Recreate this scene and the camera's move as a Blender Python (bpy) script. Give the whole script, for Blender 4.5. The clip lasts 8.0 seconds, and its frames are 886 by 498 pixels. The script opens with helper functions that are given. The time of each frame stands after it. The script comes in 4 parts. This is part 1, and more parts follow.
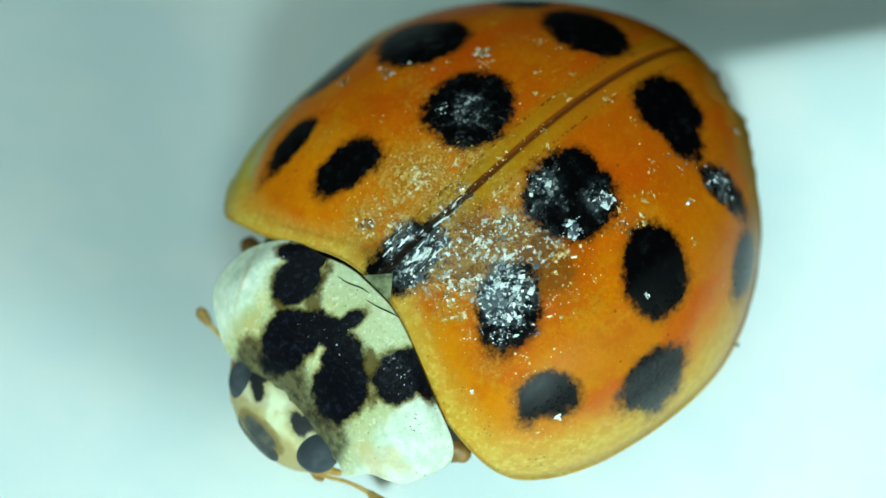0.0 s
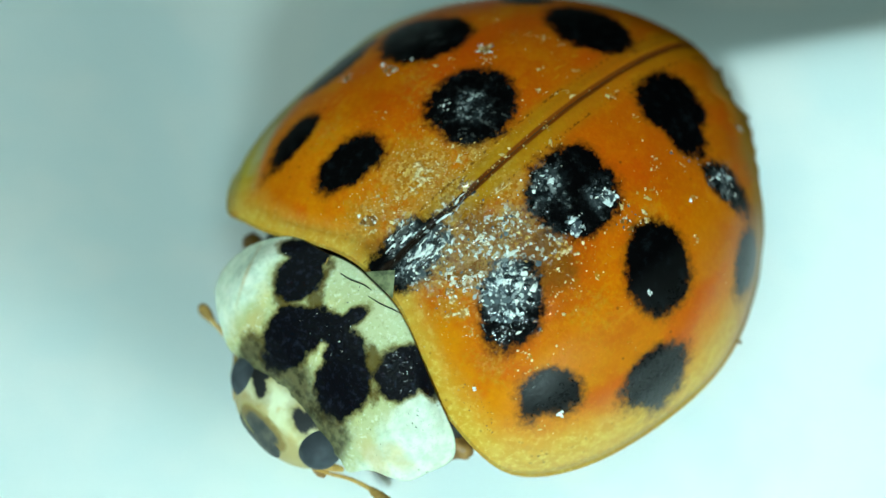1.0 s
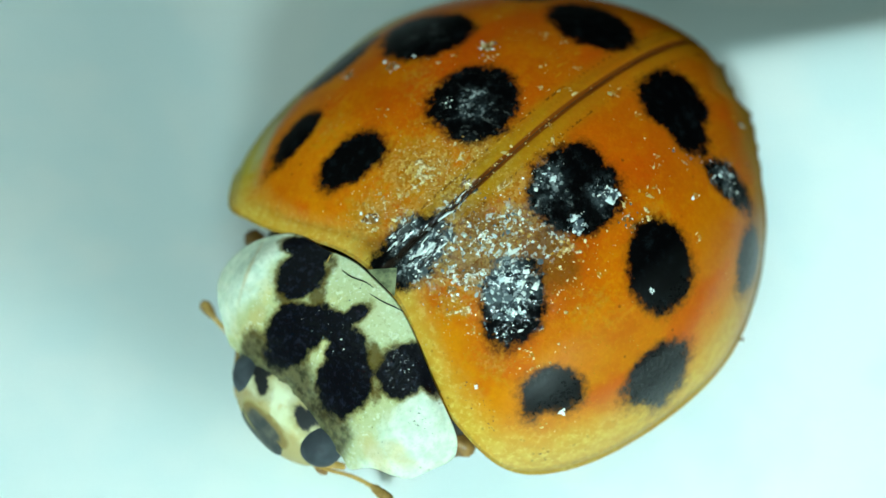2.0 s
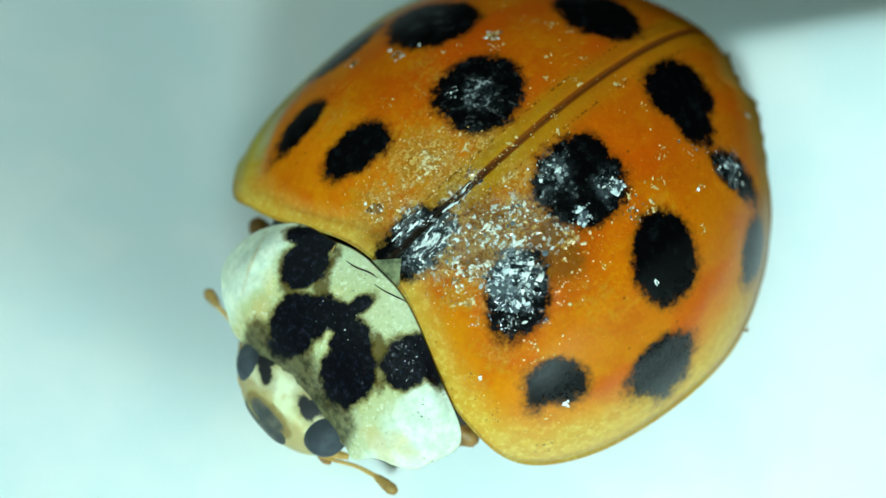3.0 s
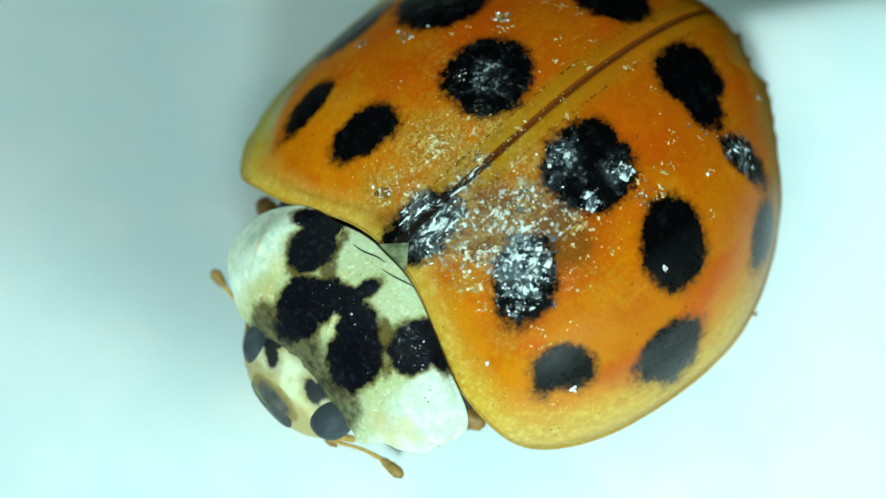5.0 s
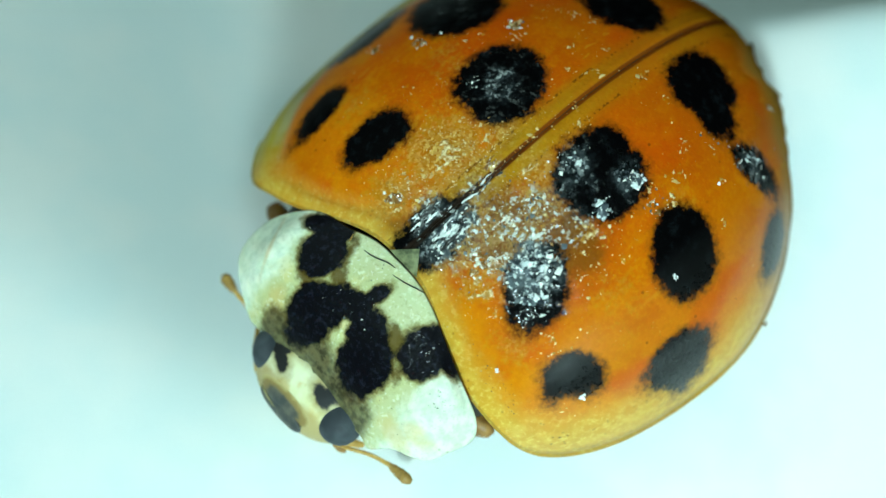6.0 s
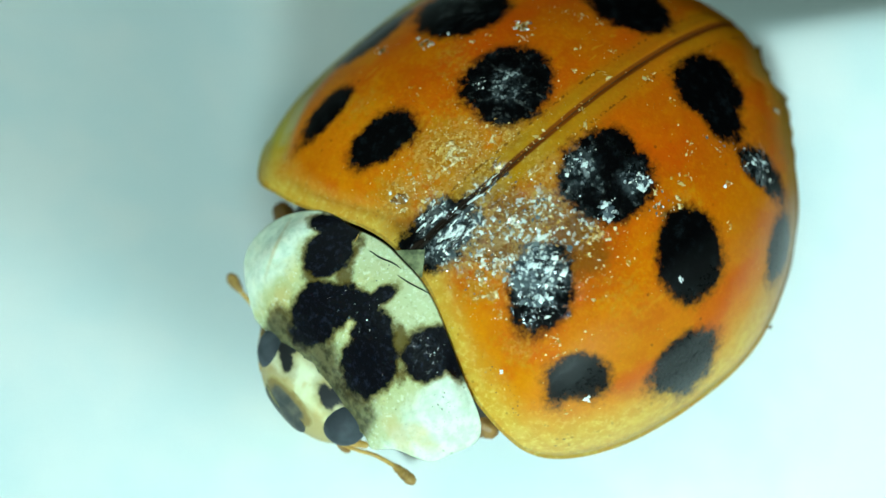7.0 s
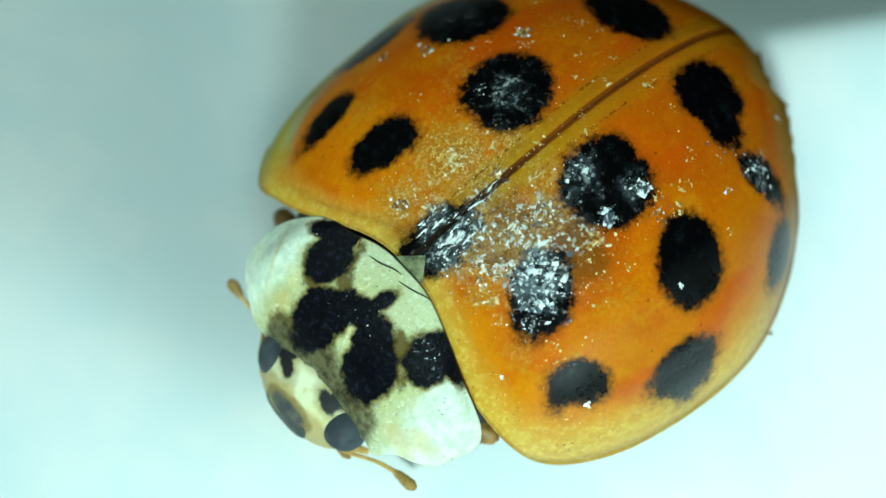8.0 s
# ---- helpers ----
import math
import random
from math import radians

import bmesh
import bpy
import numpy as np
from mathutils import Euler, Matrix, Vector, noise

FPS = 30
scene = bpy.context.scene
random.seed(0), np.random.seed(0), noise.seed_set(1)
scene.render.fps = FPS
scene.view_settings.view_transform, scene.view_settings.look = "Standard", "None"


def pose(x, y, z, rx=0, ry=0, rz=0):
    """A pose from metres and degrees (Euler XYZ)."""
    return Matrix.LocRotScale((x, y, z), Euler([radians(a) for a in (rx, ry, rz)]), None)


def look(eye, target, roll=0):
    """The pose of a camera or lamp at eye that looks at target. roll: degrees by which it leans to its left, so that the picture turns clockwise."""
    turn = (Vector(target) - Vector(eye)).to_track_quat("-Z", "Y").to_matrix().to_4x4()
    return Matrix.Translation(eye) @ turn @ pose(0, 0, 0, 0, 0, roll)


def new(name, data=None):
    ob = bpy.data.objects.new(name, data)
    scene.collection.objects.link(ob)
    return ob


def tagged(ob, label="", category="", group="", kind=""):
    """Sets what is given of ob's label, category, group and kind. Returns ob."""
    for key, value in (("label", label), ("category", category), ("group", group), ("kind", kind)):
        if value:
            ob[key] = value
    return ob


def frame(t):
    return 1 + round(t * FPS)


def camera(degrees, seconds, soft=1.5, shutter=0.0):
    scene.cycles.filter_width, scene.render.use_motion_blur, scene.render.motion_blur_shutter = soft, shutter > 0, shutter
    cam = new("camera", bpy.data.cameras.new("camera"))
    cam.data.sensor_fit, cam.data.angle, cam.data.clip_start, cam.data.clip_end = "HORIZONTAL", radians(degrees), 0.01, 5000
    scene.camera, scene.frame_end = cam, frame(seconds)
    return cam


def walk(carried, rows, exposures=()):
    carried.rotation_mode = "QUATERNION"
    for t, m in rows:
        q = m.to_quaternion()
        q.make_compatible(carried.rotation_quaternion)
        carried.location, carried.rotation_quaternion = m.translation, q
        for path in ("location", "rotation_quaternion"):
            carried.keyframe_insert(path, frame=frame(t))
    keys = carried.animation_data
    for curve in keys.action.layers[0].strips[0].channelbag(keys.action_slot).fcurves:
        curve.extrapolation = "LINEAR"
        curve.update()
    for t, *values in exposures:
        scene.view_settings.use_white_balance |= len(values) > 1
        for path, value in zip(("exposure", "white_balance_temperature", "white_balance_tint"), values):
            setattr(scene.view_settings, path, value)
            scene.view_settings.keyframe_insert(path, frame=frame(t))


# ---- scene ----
MM = 0.001


def eye_at(eye, target, roll):
    """A camera pose from millimetres."""
    return look([c * MM for c in eye], [c * MM for c in target], roll)


# ---- camera and its path ----
cam = camera(16.0, 8.0, soft=1.52)
# a close-up lens: sharp on the pronotum and the rubbed patch, soft at the tail and on the sheet
cam.data.dof.use_dof, cam.data.dof.focus_distance, cam.data.dof.aperture_fstop = True, 0.0334, 100.0
walk(cam, [
    (0.0, eye_at((-0.8999, -15.3010, 32.4821), (-0.8999, -0.4628, 0.7831), 0.007)),
    (0.5, eye_at((-0.8733, -15.3175, 32.4781), (-0.9224, -0.4727, 0.7822), -0.118)),
    (1.0, eye_at((-0.9245, -15.2653, 32.4759), (-0.9263, -0.4881, 0.7484), 0.094)),
    (1.5, eye_at((-0.9063, -15.1567, 32.5273), (-0.9282, -0.5056, 0.7414), 0.051)),
    (1.7, eye_at((-0.9074, -15.1566, 32.5274), (-0.9382, -0.5057, 0.7414), 0.019)),
    (2.8, eye_at((-0.9219, -14.5930, 32.6870), (-0.9874, -0.5896, 0.6105), 0.157)),
    (3.0, eye_at((-0.9230, -14.5932, 32.6870), (-0.9980, -0.5983, 0.6068), 0.122)),
    (3.5, eye_at((-0.8522, -14.3434, 32.7211), (-1.0528, -0.6462, 0.5132), -0.168)),
    (4.0, eye_at((-0.8709, -14.0455, 32.7991), (-1.0829, -0.6758, 0.4540), -0.123)),
    (4.5, eye_at((-0.8693, -13.7887, 32.8444), (-1.0503, -0.7302, 0.3722), -0.149)),
    (4.7, eye_at((-0.8710, -13.7887, 32.8446), (-1.0659, -0.7305, 0.3724), -0.206)),
    (5.8, eye_at((-0.9516, -13.9395, 32.8118), (-1.1567, -0.6858, 0.4189), 0.514)),
    (6.0, eye_at((-0.9568, -13.9391, 32.8128), (-1.2008, -0.6698, 0.4266), 0.359)),
    (6.5, eye_at((-0.9446, -13.9346, 32.8247), (-1.2308, -0.6731, 0.4357), 0.368)),
    (7.0, eye_at((-0.8670, -13.9276, 32.8142), (-1.2660, -0.6624, 0.4278), 0.116)),
    (7.5, eye_at((-1.0048, -14.0884, 32.7982), (-1.2813, -0.6092, 0.4991), 0.785)),
    (8.0, eye_at((-0.8560, -14.0256, 32.8201), (-1.2738, -0.6151, 0.4939), 0.092)),
], [(0.0, -0.10), (1.5, -0.09), (3.0, -0.04), (4.5, 0.0), (6.0, 0.0), (8.0, -0.02)])

# ---- light: a grey room, one bright lamp in front of the insect, an added weak fill behind it ----
world = bpy.data.worlds.new("room_light")
scene.world = world
world.use_nodes = True
world.node_tree.nodes["Background"].inputs["Color"].default_value = (0.66, 1.0, 0.86, 1)
world.node_tree.nodes["Background"].inputs["Strength"].default_value = 0.050


def lamp(name, kind, place, target, watts, colour, size):
    data = bpy.data.lights.new(name, kind)
    data.energy, data.color = watts, colour
    if kind == "SPOT":
        data.shadow_soft_size, data.spot_size, data.spot_blend = size, radians(14.0), 1.0
    else:
        data.shape, data.size = "DISK", size
    ob = new(name, data)
    ob.matrix_world = look([c * MM for c in place], [c * MM for c in target])
    return ob


LED = (0.655, 1.0, 0.99)
lamp("front_lamp", "SPOT", (5, -74, 67), (4.2, -11.0, 0), 2.00, LED, 0.015)
lamp("fill_lamp", "AREA", (-26, 8, 48), (-2, 0, 1), 0.0104, (0.66, 1.0, 0.91), 0.05)


# ---- materials ----
class Nodes:
    """Short hand for building node trees."""

    def __init__(self, name):
        self.mat = bpy.data.materials.new(name)
        self.mat.use_nodes = True
        self.tree = self.mat.node_tree
        self.out = self.tree.nodes["Principled BSDF"]
        self.coord = self.tree.nodes.new("ShaderNodeTexCoord").outputs["Object"]

    def put(self, socket, value):
        if isinstance(value, bpy.types.NodeSocket):
            self.tree.links.new(value, socket)
        elif isinstance(value, tuple) and len(value) == 3:
            socket.default_value = (*value, 1)
        else:
            socket.default_value = value

    def set(self, name, value):
        self.put(self.out.inputs[name], value)

    def attr(self, name):
        n = self.tree.nodes.new("ShaderNodeAttribute")
        n.attribute_name = name
        return n.outputs["Fac"]

    def noise(self, size_mm, detail=3.0, rough=0.55, stretch=None):
        n = self.tree.nodes.new("ShaderNodeTexNoise")
        n.inputs["Scale"].default_value = 1000.0 / size_mm
        n.inputs["Detail"].default_value, n.inputs["Roughness"].default_value = detail, rough
        vec = self.coord
        if stretch:
            m = self.tree.nodes.new("ShaderNodeMapping")
            m.inputs["Scale"].default_value = stretch
            self.put(m.inputs["Vector"], vec)
            vec = m.outputs["Vector"]
        self.put(n.inputs["Vector"], vec)
        return n.outputs["Fac"]

    def cells(self, size_mm, feature="F1"):
        n = self.tree.nodes.new("ShaderNodeTexVoronoi")
        n.feature = feature
        n.inputs["Scale"].default_value = 1000.0 / size_mm
        self.put(n.inputs["Vector"], self.coord)
        return n.outputs["Distance"]

    def facets(self, size_mm, stretch=(1, 1, 1)):
        """A random value for each crystal grain."""
        n = self.tree.nodes.new("ShaderNodeTexVoronoi")
        n.inputs["Scale"].default_value = 1000.0 / size_mm
        m = self.tree.nodes.new("ShaderNodeMapping")
        m.inputs["Scale"].default_value = stretch
        self.put(m.inputs["Vector"], self.coord)
        # wavering grain edges
        wave = self.tree.nodes.new("ShaderNodeTexNoise")
        wave.inputs["Scale"].default_value, wave.inputs["Detail"].default_value = 900.0 / size_mm, 2.0
        self.put(wave.inputs["Vector"], m.outputs["Vector"])
        shift = self.tree.nodes.new("ShaderNodeVectorMath")
        shift.operation = "MULTIPLY_ADD"
        self.put(shift.inputs[0], wave.outputs["Color"])
        shift.inputs[1].default_value = (size_mm * 0.0008,) * 3
        self.put(shift.inputs[2], m.outputs["Vector"])
        self.put(n.inputs["Vector"], shift.outputs["Vector"])
        split = self.tree.nodes.new("ShaderNodeSeparateColor")
        self.put(split.inputs[0], n.outputs["Color"])
        return split.outputs[0]

    def math(self, op, a, b=0.0, c=0.0):
        n = self.tree.nodes.new("ShaderNodeMath")
        n.operation = op
        for k, v in enumerate((a, b, c)):
            self.put(n.inputs[k], v)
        return n.outputs[0]

    def step(self, x, lo, hi):
        n = self.tree.nodes.new("ShaderNodeMapRange")
        n.interpolation_type = "SMOOTHSTEP"
        self.put(n.inputs["Value"], x)
        n.inputs["From Min"].default_value, n.inputs["From Max"].default_value = min(lo, hi), max(lo, hi)
        n.inputs["To Min"].default_value, n.inputs["To Max"].default_value = (0, 1) if lo < hi else (1, 0)
        return n.outputs["Result"]

    def mix(self, f, a, b):
        n = self.tree.nodes.new("ShaderNodeMix")
        n.data_type = "RGBA"
        self.put(n.inputs[0], f)
        self.put(n.inputs[6], a)
        self.put(n.inputs[7], b)
        return n.outputs[2]

    def bump(self, height, mm, strength=1.0, base=None):
        n = self.tree.nodes.new("ShaderNodeBump")
        n.inputs["Distance"].default_value = mm * MM
        self.put(n.inputs["Strength"], strength)
        self.put(n.inputs["Height"], height)
        if base is not None:
            self.put(n.inputs["Normal"], base)
        return n.outputs["Normal"]


def shell_material():
    n = Nodes("elytron_shell")
    spot, seam, rim, dirt = n.attr("spot"), n.attr("seam"), n.attr("rim"), n.attr("dirt")
    along, dusty = n.attr("along"), n.attr("dusty")
    fine, grain, blotch = n.noise(0.045, 4), n.noise(0.11, 3), n.noise(0.9, 3)
    # pigment: orange, yellower beside the seam and along the margin
    orange = n.mix(n.step(blotch, 0.35, 0.68), (0.48, 0.068, 0.001), (0.57, 0.120, 0.0012))
    # tail end painted darker, for the weaker light it gets
    orange = n.mix(n.math("MULTIPLY", n.step(along, -0.3, -2.2), 0.6), orange, (0.38, 0.088, 0.002))
    orange = n.mix(n.math("MULTIPLY", n.step(n.noise(0.06, 4, 0.6), 0.5, 0.72), n.math("MULTIPLY_ADD", n.math("MAXIMUM", dusty, dirt), 0.5, 0.14)), orange, (0.64, 0.25, 0.002))
    front = n.step(along, -1.2, 0.8)
    orange = n.mix(n.math("MULTIPLY", n.step(n.math("ADD", along, n.math("MULTIPLY", n.math("SUBTRACT", n.noise(0.45, 4), 0.5), 2.5)), 0.2, 1.8), 0.45), orange, (0.69, 0.195, 0.002))
    grit = n.math("MULTIPLY", n.step(n.noise(0.075, 5, 0.7), 0.53, 0.66), n.math("MULTIPLY", n.step(n.noise(0.7, 3), 0.38, 0.6), front))
    orange = n.mix(n.math("MULTIPLY", grit, 0.28), orange, (0.60, 0.24, 0.003))
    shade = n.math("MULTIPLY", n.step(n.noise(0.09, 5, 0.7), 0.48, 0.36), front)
    orange = n.mix(n.math("MULTIPLY", shade, 0.28), orange, (0.38, 0.075, 0.001))
    # the hue drifts in soft bands from red-orange in the middle to golden near the margin
    gold = n.step(n.math("ADD", rim, n.math("MULTIPLY", n.math("SUBTRACT", n.noise(1.0, 3), 0.5), 1.6)), 1.15, 0.25)
    orange = n.mix(n.math("MULTIPLY", gold, n.math("MULTIPLY", n.math("MULTIPLY_ADD", n.step(along, -2.0, 0.3), 0.45, 0.08), n.math("MULTIPLY_ADD", n.attr("gloss"), 0.6, 0.4))), orange, (0.63, 0.235, 0.0015))
    orange = n.mix(n.math("MULTIPLY", n.step(n.noise(0.32, 3, 0.55), 0.50, 0.66), 0.30), orange, (0.60, 0.205, 0.0015))
    orange = n.mix(n.math("MULTIPLY", n.step(n.noise(0.55, 3, 0.5, (0.6, 1.0, 1.0)), 0.50, 0.68), 0.55), orange, (0.54, 0.056, 0.001))
    orange = n.mix(n.math("MULTIPLY", n.step(n.math("ADD", n.math("MAXIMUM", dirt, n.attr("stain")), n.math("MULTIPLY", n.math("SUBTRACT", n.noise(0.6, 3), 0.5), 0.8)), 0.0, 0.35), 0.6), orange, (0.46, 0.068, 0.001))
    flank = n.math("MULTIPLY", n.step(n.math("ADD", seam, n.math("MULTIPLY", grain, 0.08)), 0.38, 0.16), n.math("MULTIPLY_ADD", n.step(along, -1.6, 1.0), 0.5, 0.38))
    ochre = n.mix(flank, orange, (0.36, 0.18, 0.006))
    ochre = n.mix(n.math("MULTIPLY", n.step(n.math("ADD", dusty, n.math("MULTIPLY", n.math("SUBTRACT", n.noise(0.10, 5, 0.7), 0.5), 2.0)), 0.25, 0.8), 0.45), ochre, (0.48, 0.24, 0.008))
    ochre = n.mix(n.math("MULTIPLY", n.step(n.noise(0.060, 4, 0.65), 0.54, 0.38), 0.10), ochre, (0.38, 0.065, 0.001))
    ochre = n.mix(n.math("MULTIPLY", n.step(n.noise(0.052, 3, 0.6), 0.55, 0.70), n.math("MULTIPLY_ADD", front, 0.22, 0.08)), ochre, (0.66, 0.25, 0.002))
    near = n.math("MULTIPLY", rim, n.math("MULTIPLY_ADD", n.step(along, 1.3, 2.1), -0.20, 1.0))
    margin = n.step(n.math("ADD", near, n.math("MULTIPLY", n.math("SUBTRACT", blotch, 0.5), 0.24)), 0.32, 0.04)
    behind = n.step(along, -0.2, -1.5)
    # browner margin at the tail: its olive flange and some painted shade
    ochre = n.mix(n.math("MULTIPLY", n.math("MULTIPLY", margin, behind), 0.7), ochre, (0.30, 0.18, 0.035))
    margin = n.math("MULTIPLY", margin, n.math("SUBTRACT", 1.0, behind))
    margin = n.math("MULTIPLY", margin, n.math("MULTIPLY_ADD", n.math("MULTIPLY", n.step(along, 1.7, 2.0), n.step(seam, 1.8, 1.2)), -0.1, 1.0))
    ochre = n.mix(n.math("MULTIPLY", margin, 0.75), ochre, n.mix(n.step(grain, 0.35, 0.65), (0.54, 0.33, 0.035), (0.62, 0.43, 0.07)))
    ochre = n.mix(n.math("MULTIPLY", n.step(n.math("ADD", rim, n.math("MULTIPLY", fine, 0.02)), 0.022, 0.010), n.math("MULTIPLY_ADD", behind, 0.35, 0.45)), ochre, (0.17, 0.09, 0.02))
    flecks = n.math("MULTIPLY", n.step(n.noise(0.055, 4, 0.65), 0.52, 0.66), n.math("MULTIPLY", margin, n.step(along, 0.8, 1.8)))
    ochre = n.mix(n.math("MULTIPLY", flecks, 0.28), ochre, (0.78, 0.64, 0.20))
    # a flat olive border outside the gutter, with reflection streaks painted pale in places
    flange = n.math("MULTIPLY", n.attr("flange"), n.step(n.math("ADD", rim, n.math("MULTIPLY", n.math("SUBTRACT", n.noise(0.5, 3), 0.5), 0.12)), 0.33, 0.25))
    ochre = n.mix(n.math("MULTIPLY", flange, 0.9), ochre, n.mix(n.step(blotch, 0.35, 0.65), (0.33, 0.25, 0.012), (0.42, 0.34, 0.03)))
    crease_glint = n.math("MULTIPLY", n.math("MULTIPLY", n.attr("flange"), n.step(n.math("ABSOLUTE", n.math("SUBTRACT", rim, 0.25)), 0.10, 0.03)), n.step(n.noise(0.55, 3), 0.46, 0.60))
    ochre = n.mix(n.math("MULTIPLY", crease_glint, 0.4), ochre, (0.50, 0.44, 0.30))
    # fine pale speckle over the dusty and the rubbed parts
    speck = n.facets(0.030)
    dust = n.math("ADD", n.math("MAXIMUM", dirt, n.math("MULTIPLY", dusty, 0.62)), n.math("MULTIPLY", n.math("SUBTRACT", n.noise(0.20, 4, 0.7), 0.5), 0.7))
    ochre = n.mix(n.math("MULTIPLY", n.step(dust, 0.22, 0.75), 0.7), ochre, n.mix(n.math("POWER", speck, 1.7), (0.24, 0.075, 0.003), (0.74, 0.50, 0.14)))
    # rubbed and dirty patch
    worn = n.math("MULTIPLY", n.step(n.math("ADD", dirt, n.math("MULTIPLY", n.math("SUBTRACT", n.noise(0.16, 4), 0.5), 0.9)), 0.34, 0.85), 0.5)
    ochre = n.mix(worn, ochre, n.mix(n.step(fine, 0.42, 0.6), (0.15, 0.055, 0.010), (0.40, 0.26, 0.10)))
    stain = n.math("MULTIPLY", n.step(n.math("ADD", n.attr("stain"), n.math("MULTIPLY", n.math("SUBTRACT", n.noise(0.22, 4, 0.65), 0.5), 0.9)), 0.2, 0.75), 0.8)
    ochre = n.mix(stain, ochre, (0.17, 0.055, 0.004))
    # dark pits scattered in the pigment
    pits = n.math("MULTIPLY", n.step(n.cells(0.21), 0.11, 0.06), n.step(n.noise(0.5, 2), 0.48, 0.62))
    ochre = n.mix(n.math("MULTIPLY", pits, 0.6), ochre, (0.12, 0.035, 0.004))
    specks = n.math("MULTIPLY", n.step(n.cells(0.08), 0.26, 0.16), n.math("MULTIPLY", n.step(n.noise(0.3, 2), 0.50, 0.62), n.math("MULTIPLY", margin, n.step(along, 0.8, 1.8))))
    ochre = n.mix(n.math("MULTIPLY", specks, 0.6), ochre, (0.14, 0.06, 0.01))
    # fine scratches along the body
    scratch = n.math("MULTIPLY", n.step(n.noise(0.07, 2, 0.5, (0.05, 1.0, 1.0)), 0.64, 0.72), n.step(n.noise(0.9, 2), 0.5, 0.62))
    ochre = n.mix(n.math("MULTIPLY", scratch, 0.35), ochre, (0.64, 0.32, 0.02))
    # row of punctures beside the seam
    row = n.math("MULTIPLY", n.step(n.math("ABSOLUTE", n.math("SUBTRACT", seam, 0.205)), 0.022, 0.008), n.step(n.noise(0.05, 1), 0.5, 0.62))
    ochre = n.mix(n.math("MULTIPLY", row, 0.7), ochre, (0.10, 0.03, 0.004))
    # black spots with fringed edges
    ragged = n.math("ADD", spot, n.math("MULTIPLY", n.math("SUBTRACT", n.noise(0.10, 4, 0.65), 0.5), 0.17))
    ragged = n.math("ADD", ragged, n.math("MULTIPLY", n.math("SUBTRACT", n.noise(0.5, 2), 0.5), 0.16))
    ragged = n.math("ADD", ragged, n.math("MULTIPLY", dirt, n.math("MULTIPLY", n.math("SUBTRACT", n.noise(0.10, 5, 0.7), 0.45), 0.38)))
    ragged = n.math("ADD", ragged, n.math("MULTIPLY", n.math("SUBTRACT", n.noise(0.05, 3, 0.6), 0.5), 0.04))
    halo = n.mix(n.math("MULTIPLY", n.step(ragged, 0.10, 0.0), 0.55), ochre, (0.12, 0.034, 0.003))
    black = n.mix(n.step(n.noise(0.12, 4, 0.65), 0.5, 0.72), (0.0010, 0.0010, 0.0012), (0.0055, 0.0070, 0.0080))
    col = n.mix(n.step(ragged, 0.04, -0.04), halo, black)
    # grey veil of dried dirt, then pale flecks in it
    big, small = n.facets(0.065), n.facets(0.036)
    worn_in = n.math("ADD", dirt, n.math("MULTIPLY", n.math("SUBTRACT", n.noise(0.16, 5, 0.7), 0.5), 0.9))
    veil = n.step(worn_in, 0.30, 0.95)
    tone = n.mix(n.math("MULTIPLY", big, n.noise(0.05, 3)), (0.006, 0.008, 0.010), (0.34, 0.40, 0.43))
    col = n.mix(n.math("MULTIPLY", veil, n.math("MULTIPLY_ADD", n.step(ragged, 0.1, -0.05), 0.65, 0.15)), col, tone)
    grains = n.math("MULTIPLY", n.step(n.math("ADD", small, n.math("MULTIPLY", n.math("SUBTRACT", n.noise(0.12, 3), 0.5), 1.2)), 0.72, 0.80), n.step(worn_in, 0.36, 0.72))
    pale = n.mix(n.math("POWER", big, 1.6), n.mix(n.step(ragged, 0.05, -0.05), (0.26, 0.16, 0.06), (0.10, 0.12, 0.14)), (0.80, 0.82, 0.80))
    col = n.mix(grains, col, pale)
    col = n.mix(n.step(seam, 0.050, 0.028), col, n.mix(n.step(along, 0.1, 1.4), (0.20, 0.045, 0.005), (0.014, 0.008, 0.005)))
    n.set("Base Color", col)
    sides = n.math("MULTIPLY", n.math("MULTIPLY", n.math("MULTIPLY", n.step(seam, 1.72, 2.2), n.attr("gloss")), n.step(along, -2.1, -1.3)), n.math("MULTIPLY_ADD", n.step(ragged, 0.05, -0.05), 0.5, 0.5))
    n.set("Roughness", n.math("ADD", n.math("MULTIPLY", fine, 0.2), n.math("MULTIPLY_ADD", sides, -0.12, 0.30)))
    n.set("Specular IOR Level", n.math("MULTIPLY_ADD", n.math("MAXIMUM", sides, n.math("MULTIPLY", n.math("MULTIPLY", n.attr("flange"), 0.12), n.step(rim, 0.45, 0.30))), 0.75, n.math("MULTIPLY", n.step(along, -2.3, -1.0), 0.018)))
    # a glassy dried film with a crinkled surface
    glaze = n.math("MULTIPLY", n.attr("glaze"), n.step(n.noise(0.16, 4, 0.7), 0.46, 0.60))
    n.set("Coat Weight", n.math("MULTIPLY", glaze, n.step(dirt, 0.02, 0.2)))
    n.set("Coat Roughness", 0.05)
    n.set("Coat IOR", 1.6)
    n.set("Coat Normal", n.bump(n.facets(0.05), 0.03, 1.0, n.bump(n.noise(0.13, 2, 0.5), 0.06, 1.0)))
    n.set("Subsurface Weight", n.math("MULTIPLY", n.step(ragged, 0.0, 0.1), 0.12))
    n.out.inputs["Subsurface Scale"].default_value = 0.0002
    relief = n.bump(fine, 0.010, n.math("MULTIPLY_ADD", n.step(seam, 2.1, 1.4), 0.6, 0.3))
